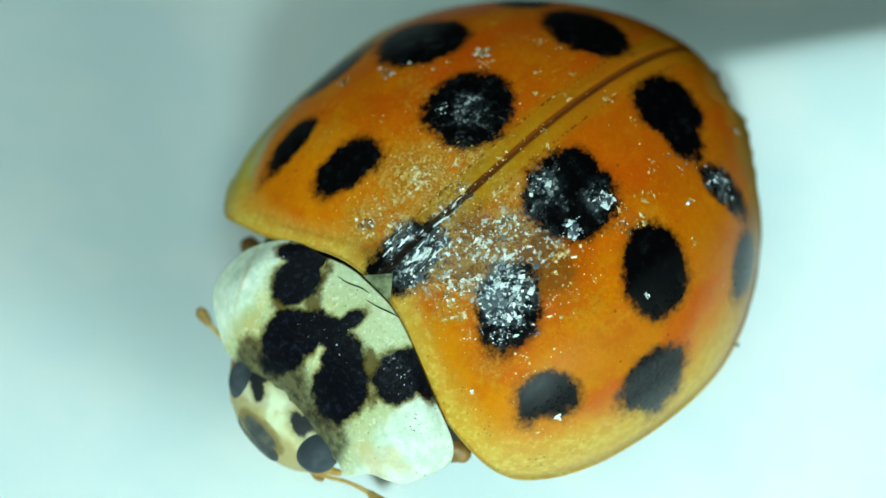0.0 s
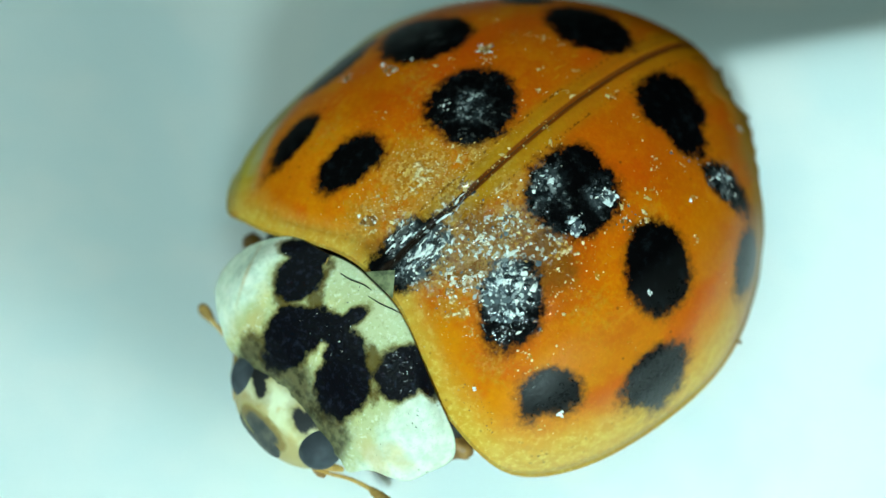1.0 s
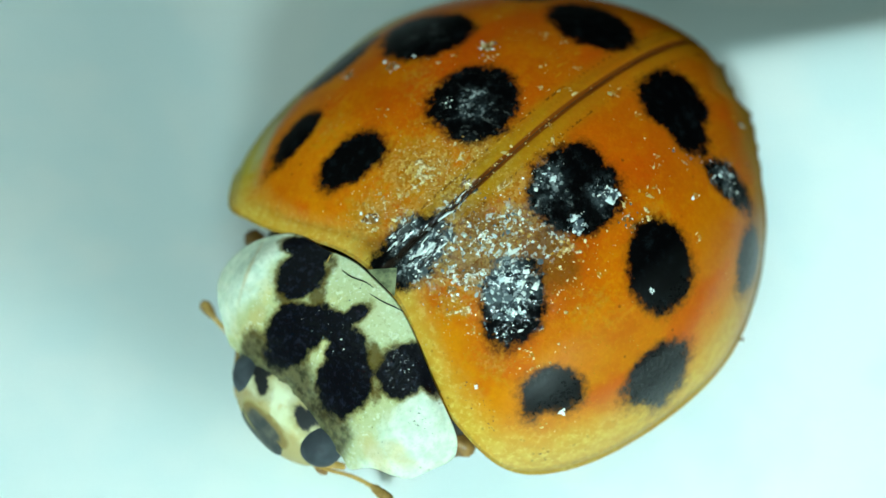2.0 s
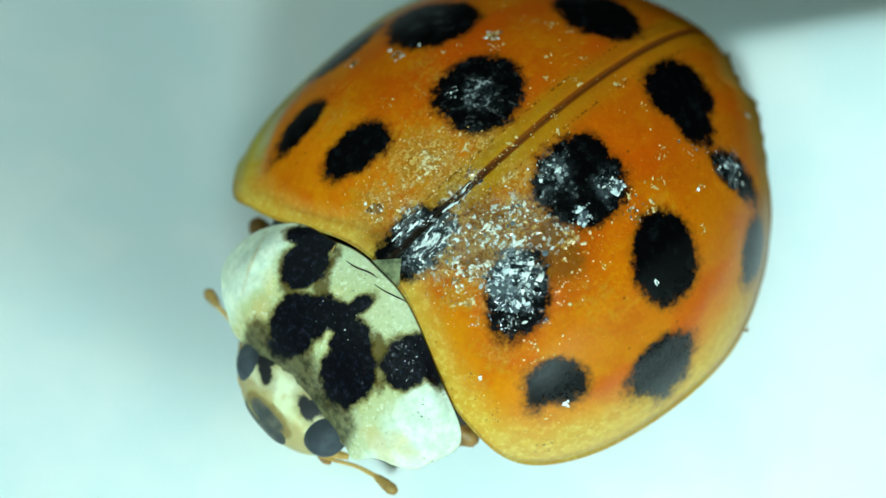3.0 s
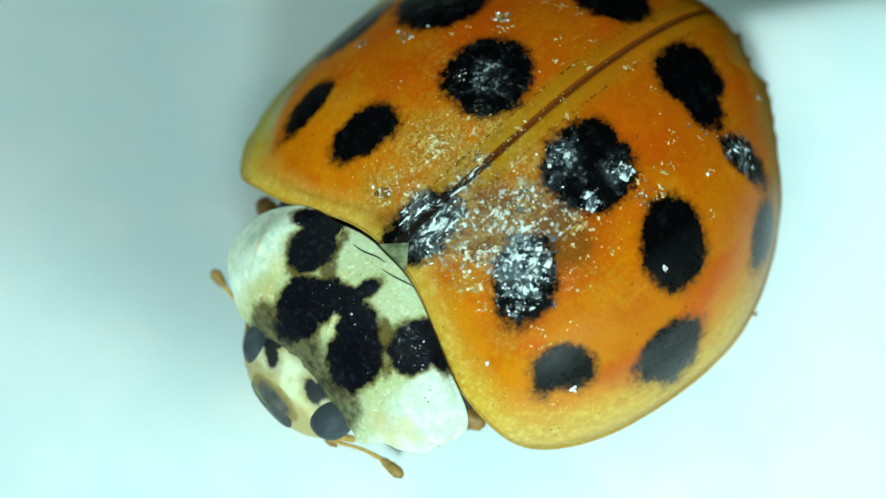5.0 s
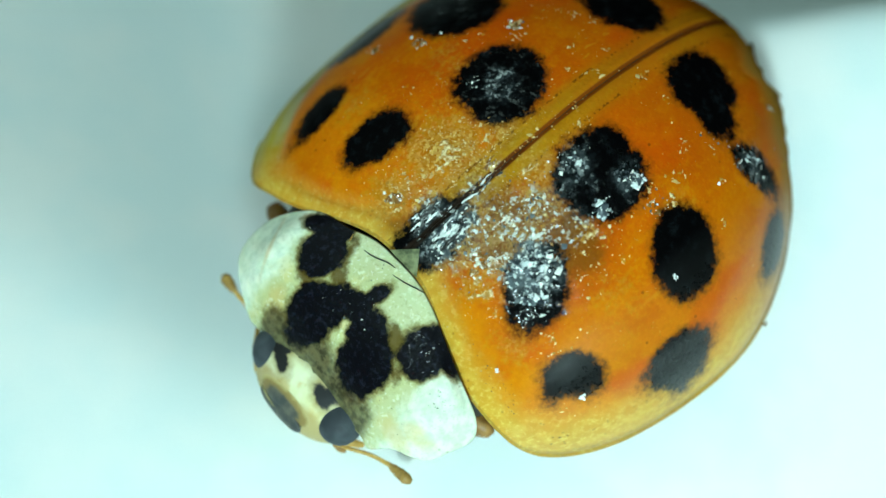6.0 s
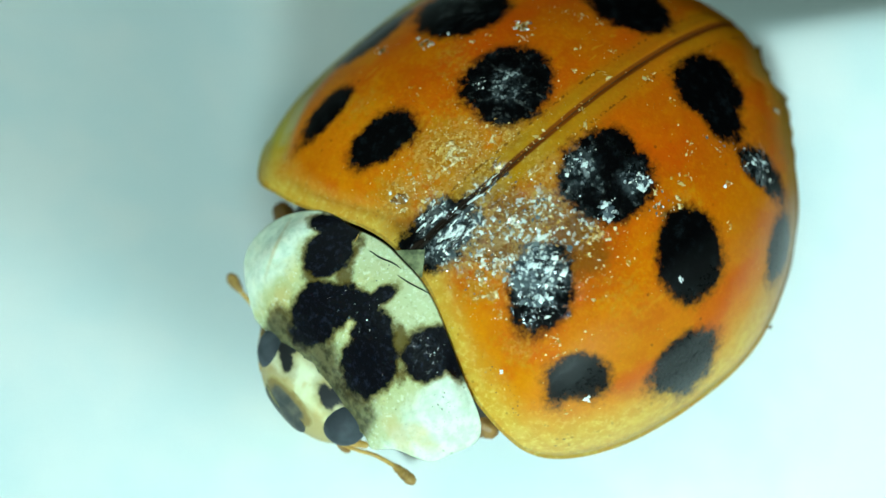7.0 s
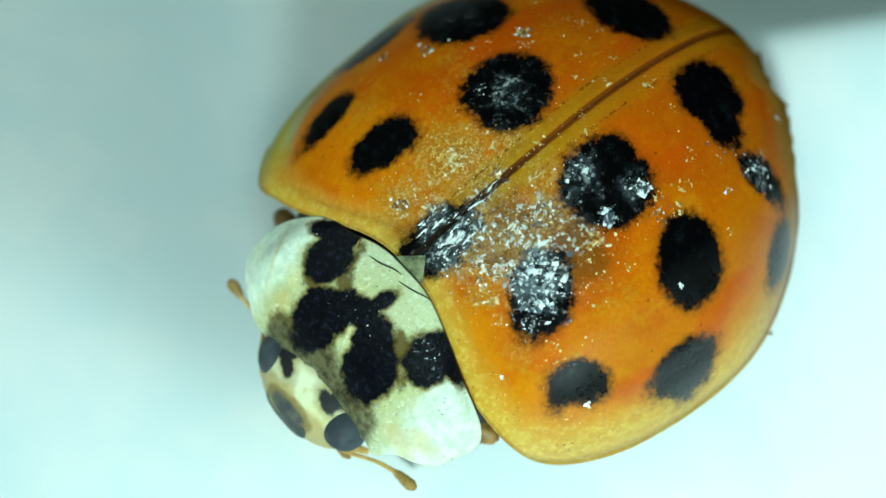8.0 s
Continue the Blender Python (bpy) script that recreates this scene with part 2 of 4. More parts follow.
    relief = n.bump(n.noise(0.08, 4, 0.65), 0.010, n.math("MULTIPLY", n.math("MULTIPLY_ADD", front, 0.7, 0.1), n.step(seam, 2.1, 1.4)), relief)
    relief = n.bump(n.noise(0.3, 3), 0.010, n.math("MULTIPLY_ADD", n.step(seam, 2.1, 1.4), 0.3, 0.2), relief)
    relief = n.bump(n.math("MULTIPLY", dirt, n.noise(0.07, 5, 0.7)), 0.05, 1.0, relief)
    n.set("Normal", relief)
    return n.mat


def pronotum_material():
    n = Nodes("pronotum_plate")
    spot, side, front = n.attr("spot"), n.attr("side"), n.attr("front")
    fine, grain, blotch = n.noise(0.04, 4), n.noise(0.12, 3), n.noise(0.6, 3)
    cream = n.mix(n.step(blotch, 0.35, 0.65), (0.50, 0.50, 0.25), (0.57, 0.58, 0.35))
    cream = n.mix(n.step(n.math("ADD", side, n.math("MULTIPLY", n.math("SUBTRACT", n.noise(0.35, 4), 0.5), 0.5)), 0.95, 1.12), cream, n.mix(n.step(grain, 0.35, 0.7), (0.60, 0.66, 0.52), (0.76, 0.79, 0.64)))
    cream = n.mix(n.math("MULTIPLY", n.step(n.noise(0.45, 3), 0.52, 0.68), n.math("MULTIPLY_ADD", n.step(side, 1.2, 0.9), 0.4, 0.12)), cream, (0.74, 0.62, 0.26))
    cream = n.mix(n.math("MULTIPLY", n.step(n.noise(0.06, 5, 0.7), 0.47, 0.36), n.math("MULTIPLY_ADD", n.step(side, 1.2, 0.8), 0.35, 0.12)), cream, (0.34, 0.32, 0.14))
    tan = n.math("ADD", n.attr("tan"), n.math("MULTIPLY", n.math("SUBTRACT", n.noise(0.22, 4), 0.5), 0.22))
    cream = n.mix(n.math("MULTIPLY", n.step(tan, 0.08, -0.08), 0.6), cream, (0.60, 0.42, 0.14))
    pale_flecks = n.math("MULTIPLY", n.step(n.noise(0.055, 4, 0.65), 0.54, 0.66), n.step(side, 1.1, 0.9))
    cream = n.mix(n.math("MULTIPLY", pale_flecks, 0.55), cream, (0.78, 0.80, 0.62))
    ragged = n.math("ADD", spot, n.math("MULTIPLY", n.math("SUBTRACT", n.noise(0.10, 4, 0.65), 0.5), 0.14))
    ragged = n.math("ADD", ragged, n.math("MULTIPLY", n.math("SUBTRACT", n.noise(0.4, 2), 0.5), 0.12))
    cream = n.mix(n.math("MULTIPLY", n.step(ragged, 0.065, 0.0), 0.8), cream, (0.20, 0.14, 0.025))
    smear = n.math("ADD", n.attr("stain"), n.math("MULTIPLY", n.math("SUBTRACT", n.noise(0.12, 4, 0.65), 0.5), 0.25))
    cream = n.mix(n.math("MULTIPLY", n.step(smear, 0.06, -0.06), 0.92), cream, (0.10, 0.062, 0.008))
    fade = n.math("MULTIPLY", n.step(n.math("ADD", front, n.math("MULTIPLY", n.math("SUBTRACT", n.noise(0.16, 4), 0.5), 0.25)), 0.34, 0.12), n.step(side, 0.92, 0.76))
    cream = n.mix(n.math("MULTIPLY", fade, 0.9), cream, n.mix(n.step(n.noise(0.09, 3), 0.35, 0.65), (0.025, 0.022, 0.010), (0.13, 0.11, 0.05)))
    specks = n.math("MULTIPLY", n.step(n.cells(0.12), 0.20, 0.12), n.step(n.noise(0.35, 2), 0.56, 0.66))
    cream = n.mix(n.math("MULTIPLY", specks, 0.55), cream, (0.16, 0.13, 0.05))
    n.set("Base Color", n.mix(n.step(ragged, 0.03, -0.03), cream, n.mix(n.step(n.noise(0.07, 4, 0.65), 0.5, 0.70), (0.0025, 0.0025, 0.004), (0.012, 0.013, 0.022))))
    cream_grain = n.noise(0.10, 2)
    n.set("Roughness", n.math("MULTIPLY_ADD", fine, 0.25, 0.22))
    n.set("Specular IOR Level", 0.06)
    n.set("Coat Weight", n.math("MULTIPLY", n.step(n.noise(0.3, 3), 0.42, 0.6), n.math("MAXIMUM", n.math("MULTIPLY_ADD", n.step(side, 1.0, 1.2), 0.5, 0.16), n.math("MULTIPLY", n.step(ragged, 0.0, -0.06), 0.16))))
    n.set("Coat Roughness", n.math("MULTIPLY_ADD", n.step(side, 1.0, 1.2), 0.20, 0.05))
    n.set("Coat Normal", n.bump(cream_grain, 0.05, 1.0))
    n.set("Subsurface Weight", 0.1)
    n.out.inputs["Subsurface Scale"].default_value = 0.0002
    n.set("Normal", n.bump(n.noise(0.22, 3), 0.014, 0.6, n.bump(fine, 0.007, 0.9)))
    return n.mat


def head_material():
    n = Nodes("head_cuticle")
    grain = n.noise(0.1, 4)
    col = n.mix(n.step(n.noise(0.4, 3), 0.35, 0.65), (0.66, 0.62, 0.34), (0.76, 0.75, 0.52))
    col = n.mix(n.math("MULTIPLY", n.step(n.noise(0.28, 3), 0.52, 0.66), 0.5), col, (0.62, 0.42, 0.12))
    brow = n.step(n.math("ADD", n.attr("brow"), n.math("MULTIPLY", n.math("SUBTRACT", n.noise(0.12, 4), 0.5), 0.10)), 3.73, 3.84)
    col = n.mix(n.math("MULTIPLY", brow, 0.7), col, (0.36, 0.22, 0.06))
    # browner against the pronotum: shading at the contact, painted into the colour
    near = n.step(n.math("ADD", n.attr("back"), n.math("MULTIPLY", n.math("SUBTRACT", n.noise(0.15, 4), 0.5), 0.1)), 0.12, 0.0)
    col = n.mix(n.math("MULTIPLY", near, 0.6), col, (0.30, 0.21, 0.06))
    ragged = n.math("ADD", n.attr("spot"), n.math("MULTIPLY", n.math("SUBTRACT", grain, 0.5), 0.1))
    col = n.mix(n.math("MULTIPLY", n.step(ragged, 0.12, 0.0), 0.6), col, (0.30, 0.20, 0.05))
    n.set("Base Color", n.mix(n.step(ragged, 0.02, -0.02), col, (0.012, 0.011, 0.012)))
    n.set("Specular IOR Level", 0.25)
    n.set("Roughness", n.math("MULTIPLY_ADD", grain, 0.25, 0.4))
    n.set("Normal", n.bump(grain, 0.01, 0.6))
    return n.mat


def plain(name, a, b, size, rough, bump=0.006, ior=1.45):
    n = Nodes(name)
    tex = n.noise(size, 4)
    n.set("Base Color", n.mix(n.step(tex, 0.3, 0.7), a, b))
    n.set("Roughness", n.math("MULTIPLY_ADD", tex, 0.2, rough))
    n.set("IOR", ior)
    n.set("Normal", n.bump(tex, bump, 0.7))
    return n.mat


def clypeus_material():
    """Dark in the middle, brown and then cream towards its upper margin."""
    n = Nodes("clypeus_plate")
    rim = n.math("ADD", n.attr("rim"), n.math("MULTIPLY", n.math("SUBTRACT", n.noise(0.12, 4, 0.6), 0.5), 0.45))
    dark = n.mix(n.step(n.noise(0.15, 4), 0.3, 0.7), (0.055, 0.058, 0.056), (0.13, 0.12, 0.09))
    col = n.mix(n.step(rim, 0.45, 0.75), dark, (0.27, 0.18, 0.06))
    n.set("Base Color", n.mix(n.step(rim, 0.75, 1.0), col, (0.46, 0.36, 0.15)))
    n.set("Roughness", 0.45)
    n.set("Specular IOR Level", 0.3)
    n.set("Normal", n.bump(n.noise(0.12, 4), 0.006, 0.7))
    return n.mat


def eye_material():
    n = Nodes("compound_eye")
    facets = n.cells(0.03)
    n.set("Base Color", n.mix(n.step(n.noise(0.3, 2), 0.35, 0.7), (0.026, 0.031, 0.038), (0.06, 0.07, 0.08)))
    n.set("Roughness", 0.62)
    n.set("Specular IOR Level", 0.3)
    n.set("Normal", n.bump(facets, 0.004, 0.6))
    return n.mat


def paper_material():
    n = Nodes("white_paper")
    # blotches of tone stand in for uneven light on the sheet
    tone = n.mix(n.step(n.noise(2.6, 3), 0.38, 0.62), (0.77, 0.84, 0.85), (0.87, 0.87, 0.86))
    n.set("Base Color", tone)
    n.set("Roughness", 0.75)
    n.set("Normal", n.bump(n.noise(0.8, 5), 0.01, 0.35))
    return n.mat


SHELL, PLATE, HEAD, EYE, PAPER = shell_material(), pronotum_material(), head_material(), eye_material(), paper_material()
HORN = plain("brown_chitin", (0.16, 0.07, 0.015), (0.34, 0.17, 0.04), 0.12, 0.35)
AMBER = plain("amber_chitin", (0.42, 0.22, 0.04), (0.58, 0.34, 0.08), 0.12, 0.35)
CLUB = plain("club_chitin", (0.20, 0.10, 0.02), (0.40, 0.22, 0.05), 0.1, 0.35)
DARK = plain("dark_chitin", (0.010, 0.008, 0.007), (0.03, 0.02, 0.014), 0.12, 0.4)
CLYPEUS = clypeus_material()
FACE = plain("face_edge", (0.18, 0.15, 0.06), (0.30, 0.26, 0.12), 0.12, 0.4)
LIP = plain("dark_lip", (0.05, 0.053, 0.052), (0.13, 0.12, 0.09), 0.15, 0.35)
TRIANGLE = plain("pale_triangle", (0.06, 0.07, 0.03), (0.25, 0.26, 0.13), 0.10, 0.35, 0.012)


def chips(name, dull, bright, lo, hi):
    """Crumbs of many tones, glossy on their facets."""
    n = Nodes(name)
    tone = n.tree.nodes.new("ShaderNodeNewGeometry").outputs["Random Per Island"]
    n.set("Base Color", n.mix(n.step(tone, lo, hi), dull, bright))
    n.set("Roughness", n.math("MULTIPLY_ADD", tone, 0.2, 0.12))
    n.set("IOR", 1.55)
    return n.mat


CRYSTAL = chips("white_crystal", (0.09, 0.11, 0.12), (0.86, 0.86, 0.80), 0.25, 0.85)


def crust_material(name, low, high, pale, white, stretch=(1, 1, 1), bare=1.0, coarse=1.0):
    n = Nodes(name)
    big, small = n.facets(0.075 * coarse, stretch), n.facets(0.035 * coarse, stretch)
    mass = n.math("MULTIPLY_ADD", n.noise(0.13, 4, 0.65, stretch), 1.3, n.math("MULTIPLY_ADD", small, 0.35, n.math("MULTIPLY", big, 0.25)))
    grain = n.mix(small, pale, white)
    n.set("Base Color", n.mix(n.step(mass, bare, bare + 0.10), n.mix(big, low, high), grain))
    n.set("Roughness", n.math("MULTIPLY_ADD", big, 0.3, 0.08))
    n.set("Specular IOR Level", 0.7)
    n.set("Normal", n.bump(small, 0.012, 1.0, n.bump(n.noise(0.05, 3), 0.02, 1.0)))
    return n.mat


CRUST = crust_material("white_crust", (0.006, 0.010, 0.014), (0.07, 0.09, 0.11), (0.20, 0.25, 0.28), (0.86, 0.90, 0.88), bare=0.96, coarse=1.6)
SEAM_CRUST = crust_material("streaked_crust", (0.006, 0.006, 0.006), (0.07, 0.07, 0.07), (0.26, 0.28, 0.28), (0.88, 0.90, 0.88), (0.28, 1, 1), 0.95)
TAN_CRUST = crust_material("tan_crust", (0.17, 0.06, 0.008), (0.34, 0.16, 0.03), (0.44, 0.32, 0.16), (0.84, 0.80, 0.70))


def film_material():
    n = Nodes("dust_film")
    n.set("Base Color", n.mix(n.step(n.noise(0.05, 4, 0.65), 0.42, 0.62), (0.40, 0.17, 0.02), (0.78, 0.60, 0.32)))
    n.set("Roughness", 0.16)
    n.set("Specular IOR Level", 0.6)
    n.set("Normal", n.bump(n.noise(0.04, 3, 0.6), 0.02, 1.0))
    return n.mat


FILM = film_material()
CRUMB = chips("white_crumb", (0.75, 0.76, 0.75), (0.88, 0.88, 0.86), 0.1, 0.9)
GRIT = chips("pale_grit", (0.46, 0.20, 0.02), (0.76, 0.58, 0.26), 0.2, 0.95)
BLACK_HAIR = plain("black_hair", (0.006, 0.006, 0.006), (0.02, 0.016, 0.012), 0.1, 0.35)


# ---- building helpers ----
def part(name, mesh, material, parent=None, label=""):
    """Links a mesh as one object under a thing or a part."""
    ob = new(name, mesh)
    mesh.materials.append(material)
    ob.parent = parent
    return tagged(ob, label)


def mesh_of(name, verts, faces, attributes=None, smooth=True):
    """A mesh from coordinates in millimetres, with float attributes on its points."""
    me = bpy.data.meshes.new(name)
    me.from_pydata((np.asarray(verts, float) * MM).tolist(), [], [tuple(int(k) for k in f) for f in faces])
    for key, values in (attributes or {}).items():
        me.attributes.new(key, "FLOAT", "POINT").data.foreach_set("value", np.asarray(values, np.float32))
    if smooth:
        me.polygons.foreach_set("use_smooth", [True] * len(me.polygons))
    me.validate()
    me.update()
    return me


def grid_faces(rows, cols, loop=False, flip=False):
    """Quads between rows x cols points; loop joins the last column to the first."""
    out = []
    for i in range(rows - 1):
        for j in range(cols if loop else cols - 1):
            k = (j + 1) % cols
            f = (i * cols + j, i * cols + k, (i + 1) * cols + k, (i + 1) * cols + j)
            out.append(f[::-1] if flip else f)
    return out


def smooth_step(x, a, b):
    t = np.clip((x - a) / (b - a), 0, 1)
    return t * t * (3 - 2 * t)


def blob(centre, radii, power=2.0, turn=(0, 0, 0), rings=40, segs=64):
    """Points and faces of a rounded ellipsoid; turn in degrees."""
    th = np.linspace(0, math.pi, rings)[:, None]
    ph = np.linspace(0, 2 * math.pi, segs, endpoint=False)[None, :]
    d = np.stack([np.sin(th) * np.cos(ph), np.sin(th) * np.sin(ph), np.cos(th) + 0 * ph], -1).reshape(-1, 3)
    d /= (np.abs(d) ** power).sum(1, keepdims=True) ** (1 / power)
    m = np.array(Euler([radians(a) for a in turn]).to_matrix())
    return (d * np.array(radii)) @ m.T + np.array(centre), grid_faces(rings, segs, True, True)


def tube(points, radii, segs=12, steps=10):
    """Points and faces of a rounded tube through the points, with a radius at each."""
    p, r = np.array(points, float), np.array(radii, float)
    n = len(p)
    path, rad = [], []
    for i in range(n - 1):
        a, b, c, d = p[max(i - 1, 0)], p[i], p[i + 1], p[min(i + 2, n - 1)]
        for t in np.linspace(0, 1, steps, endpoint=i == n - 2):
            path.append(0.5 * (2 * b + (c - a) * t + (2 * a - 5 * b + 4 * c - d) * t * t + (3 * b - a - 3 * c + d) * t ** 3))
            rad.append(r[i] + (r[i + 1] - r[i]) * t)
    path, rad = np.array(path), np.array(rad)
    tan = np.gradient(path, axis=0)
    tan /= np.linalg.norm(tan, axis=1, keepdims=True)
    side = np.cross(tan, (0.13, 0.21, 1.0))
    side /= np.linalg.norm(side, axis=1, keepdims=True)
    up = np.cross(side, tan)
    ang = np.linspace(0, 2 * math.pi, segs, endpoint=False)
    # round caps
    ends = [(path[0] - tan[0] * rad[0] * 0.8, 0, 0.02), (path[0] - tan[0] * rad[0] * 0.5, 0, 0.75)]
    tips = [(path[-1] + tan[-1] * rad[-1] * 0.5, -1, 0.75), (path[-1] + tan[-1] * rad[-1] * 0.8, -1, 0.02)]
    rows = [(c, k, rad[k] * s) for c, k, s in ends] + [(path[k], k, rad[k]) for k in range(len(path))] + [(c, k, rad[k] * s) for c, k, s in tips]
    verts = [c + s * (math.cos(a) * side[k] + math.sin(a) * up[k]) for c, k, s in rows for a in ang]
    return np.array(verts), grid_faces(len(rows), segs, True)


def joined(*pieces):
    """Several (points, faces) as one."""
    verts, faces, n = [], [], 0
    for v, f in pieces:
        verts.append(np.asarray(v))
        faces += [tuple(k + n for k in q) for q in f]
        n += len(v)
    return np.vstack(verts), faces


def ellipse_distance(u, v, spots):
    """The least signed distance, in millimetres, to a set of ellipses (u, v, half length, half width, degrees)."""
    best = np.full(np.shape(u), 9.0)
    for cu, cv, a, b, deg in spots:
        c, s = math.cos(radians(deg)), math.sin(radians(deg))
        x, y = (u - cu) * c + (v - cv) * s, -(u - cu) * s + (v - cv) * c
        k = np.sqrt((x / a) ** 2 + (y / b) ** 2)
        best = np.minimum(best, (k - 1) * math.sqrt(a * b) * np.minimum(1, 0.4 + 0.6 * k))
    return best


def hashed(verts, size, seed):
    return np.array([noise.noise(Vector((x / size + seed, y / size, z / size))) for x, y, z in verts])


# ---- the ground ----
def fold_line(x):
    """Where the sheet begins to fall away behind the insect; a guessed slope that darkens it."""
    left = -2.60 - 0.62 * (x + 3)
    middle = -2.60 + 1.05 * (x + 3)
    right = 2.52 + 0.18 * (x - 2.1)
    k = 3.0
    rise = np.log(np.exp(k * left) + np.exp(k * middle)) / k
    return -np.log(np.exp(-k * rise) + np.exp(-k * right)) / k


def sheet_height(x, y):
    xc = np.clip(x, -25, 25)
    d = (y - fold_line(xc)) / (1 + 0.4 * np.exp(-((xc + 0.4) / 2.2) ** 2))
    soft = 0.55 - 0.41 * smooth_step(xc, 0.5, 2.6)
    fall = FOLD * (0.95 - 0.30 * smooth_step(-xc, 3.0, 6.5) + 0.80 * smooth_step(xc, 0.0, 3.0)) * soft * np.logaddexp(0, d / soft)
    fall = fall + 0.22 * smooth_step(xc, 0.8, 2.6) * np.logaddexp(0, (d + 0.9) / 0.45) * 0.45
    return -20.0 * (1 - np.exp(-fall / 20.0)) + 0.03 * np.sin(0.9 * xc + 0.5 * y) * smooth_step(-d, 0.5, 3.0) * np.exp(-(y / 12) ** 2)


FOLD = 0.64


def white_sheet():
    near = np.linspace(-12, 12, 321)
    far = 12 * 1.25 ** np.arange(1, 16)
    line = np.concatenate([-far[::-1], near, far])
    n = len(line)
    X, Y = np.meshgrid(line, line)
    top = np.stack([X, Y, sheet_height(X, Y)], -1).reshape(-1, 3)
    low = top - np.array((0, 0, 0.1))
    faces = grid_faces(n, n)
    faces += [tuple(k + n * n for k in f[::-1]) for f in faces]
    ring = [*range(n), *range(2 * n - 1, n * n, n), *range(n * n - 2, n * n - n - 1, -1), *range(n * n - 2 * n, 0, -n)]
    for a, b in zip(ring, ring[1:] + ring[:1]):
        faces.append((b, a, a + n * n, b + n * n))
    me = mesh_of("ground", np.vstack([top, low]), faces)
    return tagged(part("ground", me, PAPER), "matte white paper sheet with a guessed soft fold under the insect", "paper", kind="structure")


white_sheet()

# ---- the ladybird ----
# u runs to the head, v to the insect's own left, w up; its body bends a little to its right in front
HALF_WIDTH, FRONT, BACK, RIM, RISE, BEND = 2.8, 3.008, 2.827, 0.55, 1.979, 0.1264


def gauge(u, v):
    n = np.where(u > 0, 2.895, 1.698)
    return (np.abs(u / np.where(u > 0, FRONT, BACK)) ** n + np.abs(v / HALF_WIDTH) ** n) ** (1 / n)


def dome(u, v):
    return RIM + RISE * np.clip(1 - np.clip(gauge(u, v), 0, 1) ** 1.835, 0, 1) ** (1 / 1.982)


def front_edge(v):
    return 2.13 + 0.38 * smooth_step(np.abs(v), 0.15, 1.6) + 0.06 * smooth_step(-v, 1.5, 2.1)


def bent(u, v):
    return v - BEND * np.clip(u, 0, 9) ** 2 / 4


# spots: centre, half axes, turn
SPOTS_LEFT = [(0.10, 0.74, 0.52, 0.47, 171), (-0.14, 0.62, 0.30, 0.28, 60), (1.36, 1.19, 0.49, 0.33, 34), (1.60, 2.08, 0.30, 0.20, 150), (1.80, 2.05, 0.18, 0.12, 10), (-0.10, 1.86, 0.46, 0.36, 39),
              (-1.58, 0.48, 0.37, 0.27, 170), (-1.46, 0.86, 0.38, 0.24, 75), (-1.40, 0.62, 0.24, 0.22, 0), (-1.66, 0.72, 0.26, 0.22, 0), (0.57, 2.55, 0.44, 0.18, 0), (-1.48, 1.60, 0.29, 0.20, 105), (-1.14, 2.25, 0.36, 0.10, 33),
              (1.78, 0.05, 0.47, 0.31, 0)]
SPOTS_RIGHT = [(0.14, -0.72, 0.51, 0.47, 32), (0.34, -0.85, 0.30, 0.28, 0), (1.47, -1.20, 0.39, 0.24, 10), (1.28, -1.20, 0.24, 0.24, 0), (1.61, -1.95, 0.43, 0.14, 14), (-0.24, -1.88, 0.50, 0.38, 141),
               (-1.61, -0.70, 0.50, 0.36, 103), (0.51, -2.48, 0.48, 0.16, 0), (-1.54, -1.64, 0.30, 0.20, 125), (1.78, 0.03, 0.47, 0.26, 0)]
# rubbed patches: centre, radius, weight
RUBBED = [(1.12, 0.0, 0.22, 0.75), (0.85, 0.0, 0.15, 0.5), (1.60, 0.25, 0.42, 1.0), (1.20, 0.62, 0.50, 1.0), (0.85, 0.62, 0.36, 0.9), (1.30, 1.05, 0.40, 0.9), (1.62, -0.18, 0.28, 0.7), (0.60, 1.05, 0.25, 0.5), (0.16, -0.74, 0.42, 0.52),
          (0.26, 0.54, 0.38, 0.56), (-0.08, 0.96, 0.28, 0.60), (-1.44, 1.52, 0.22, 0.5), (-0.24, -1.88, 0.3, 0.3), (0.72, 0.95, 0.34, 0.7)]


def patchiness(u, v, patches):
    d = np.zeros(np.shape(u))
    for cu, cv, r, k in patches:
        d = np.maximum(d, k * np.exp(-((u - cu) ** 2 + (v - cv) ** 2) / (r * r)))
    return d


# dulled yellowish patches: centre, radius, weight
DUSTY = [(1.10, -0.55, 0.55, 1.0), (1.75, -0.55, 0.35, 0.9), (0.50, -0.30, 0.40, 0.8), (1.80, 0.75, 0.30, 0.7), (0.55, 0.25, 0.40, 0.8), (0.30, -1.40, 0.4, 0.5), (1.9, 1.5, 0.3, 0.6), (-0.45, 1.40, 0.30, 0.5), (0.75, 1.75, 0.45, 0.45), (1.35, -1.70, 0.40, 0.5), (1.0, -0.15, 0.35, 0.9)]


# brown stains: centre, radius, weight
STAINED = [(0.80, 1.12, 0.34, 1.1), (1.05, 0.32, 0.30, 0.6), (0.62, 0.95, 0.24, 0.8), (1.45, 0.70, 0.22, 0.5), (0.55, -0.15, 0.25, 0.4), (1.95, -0.32, 0.2, 0.6)]
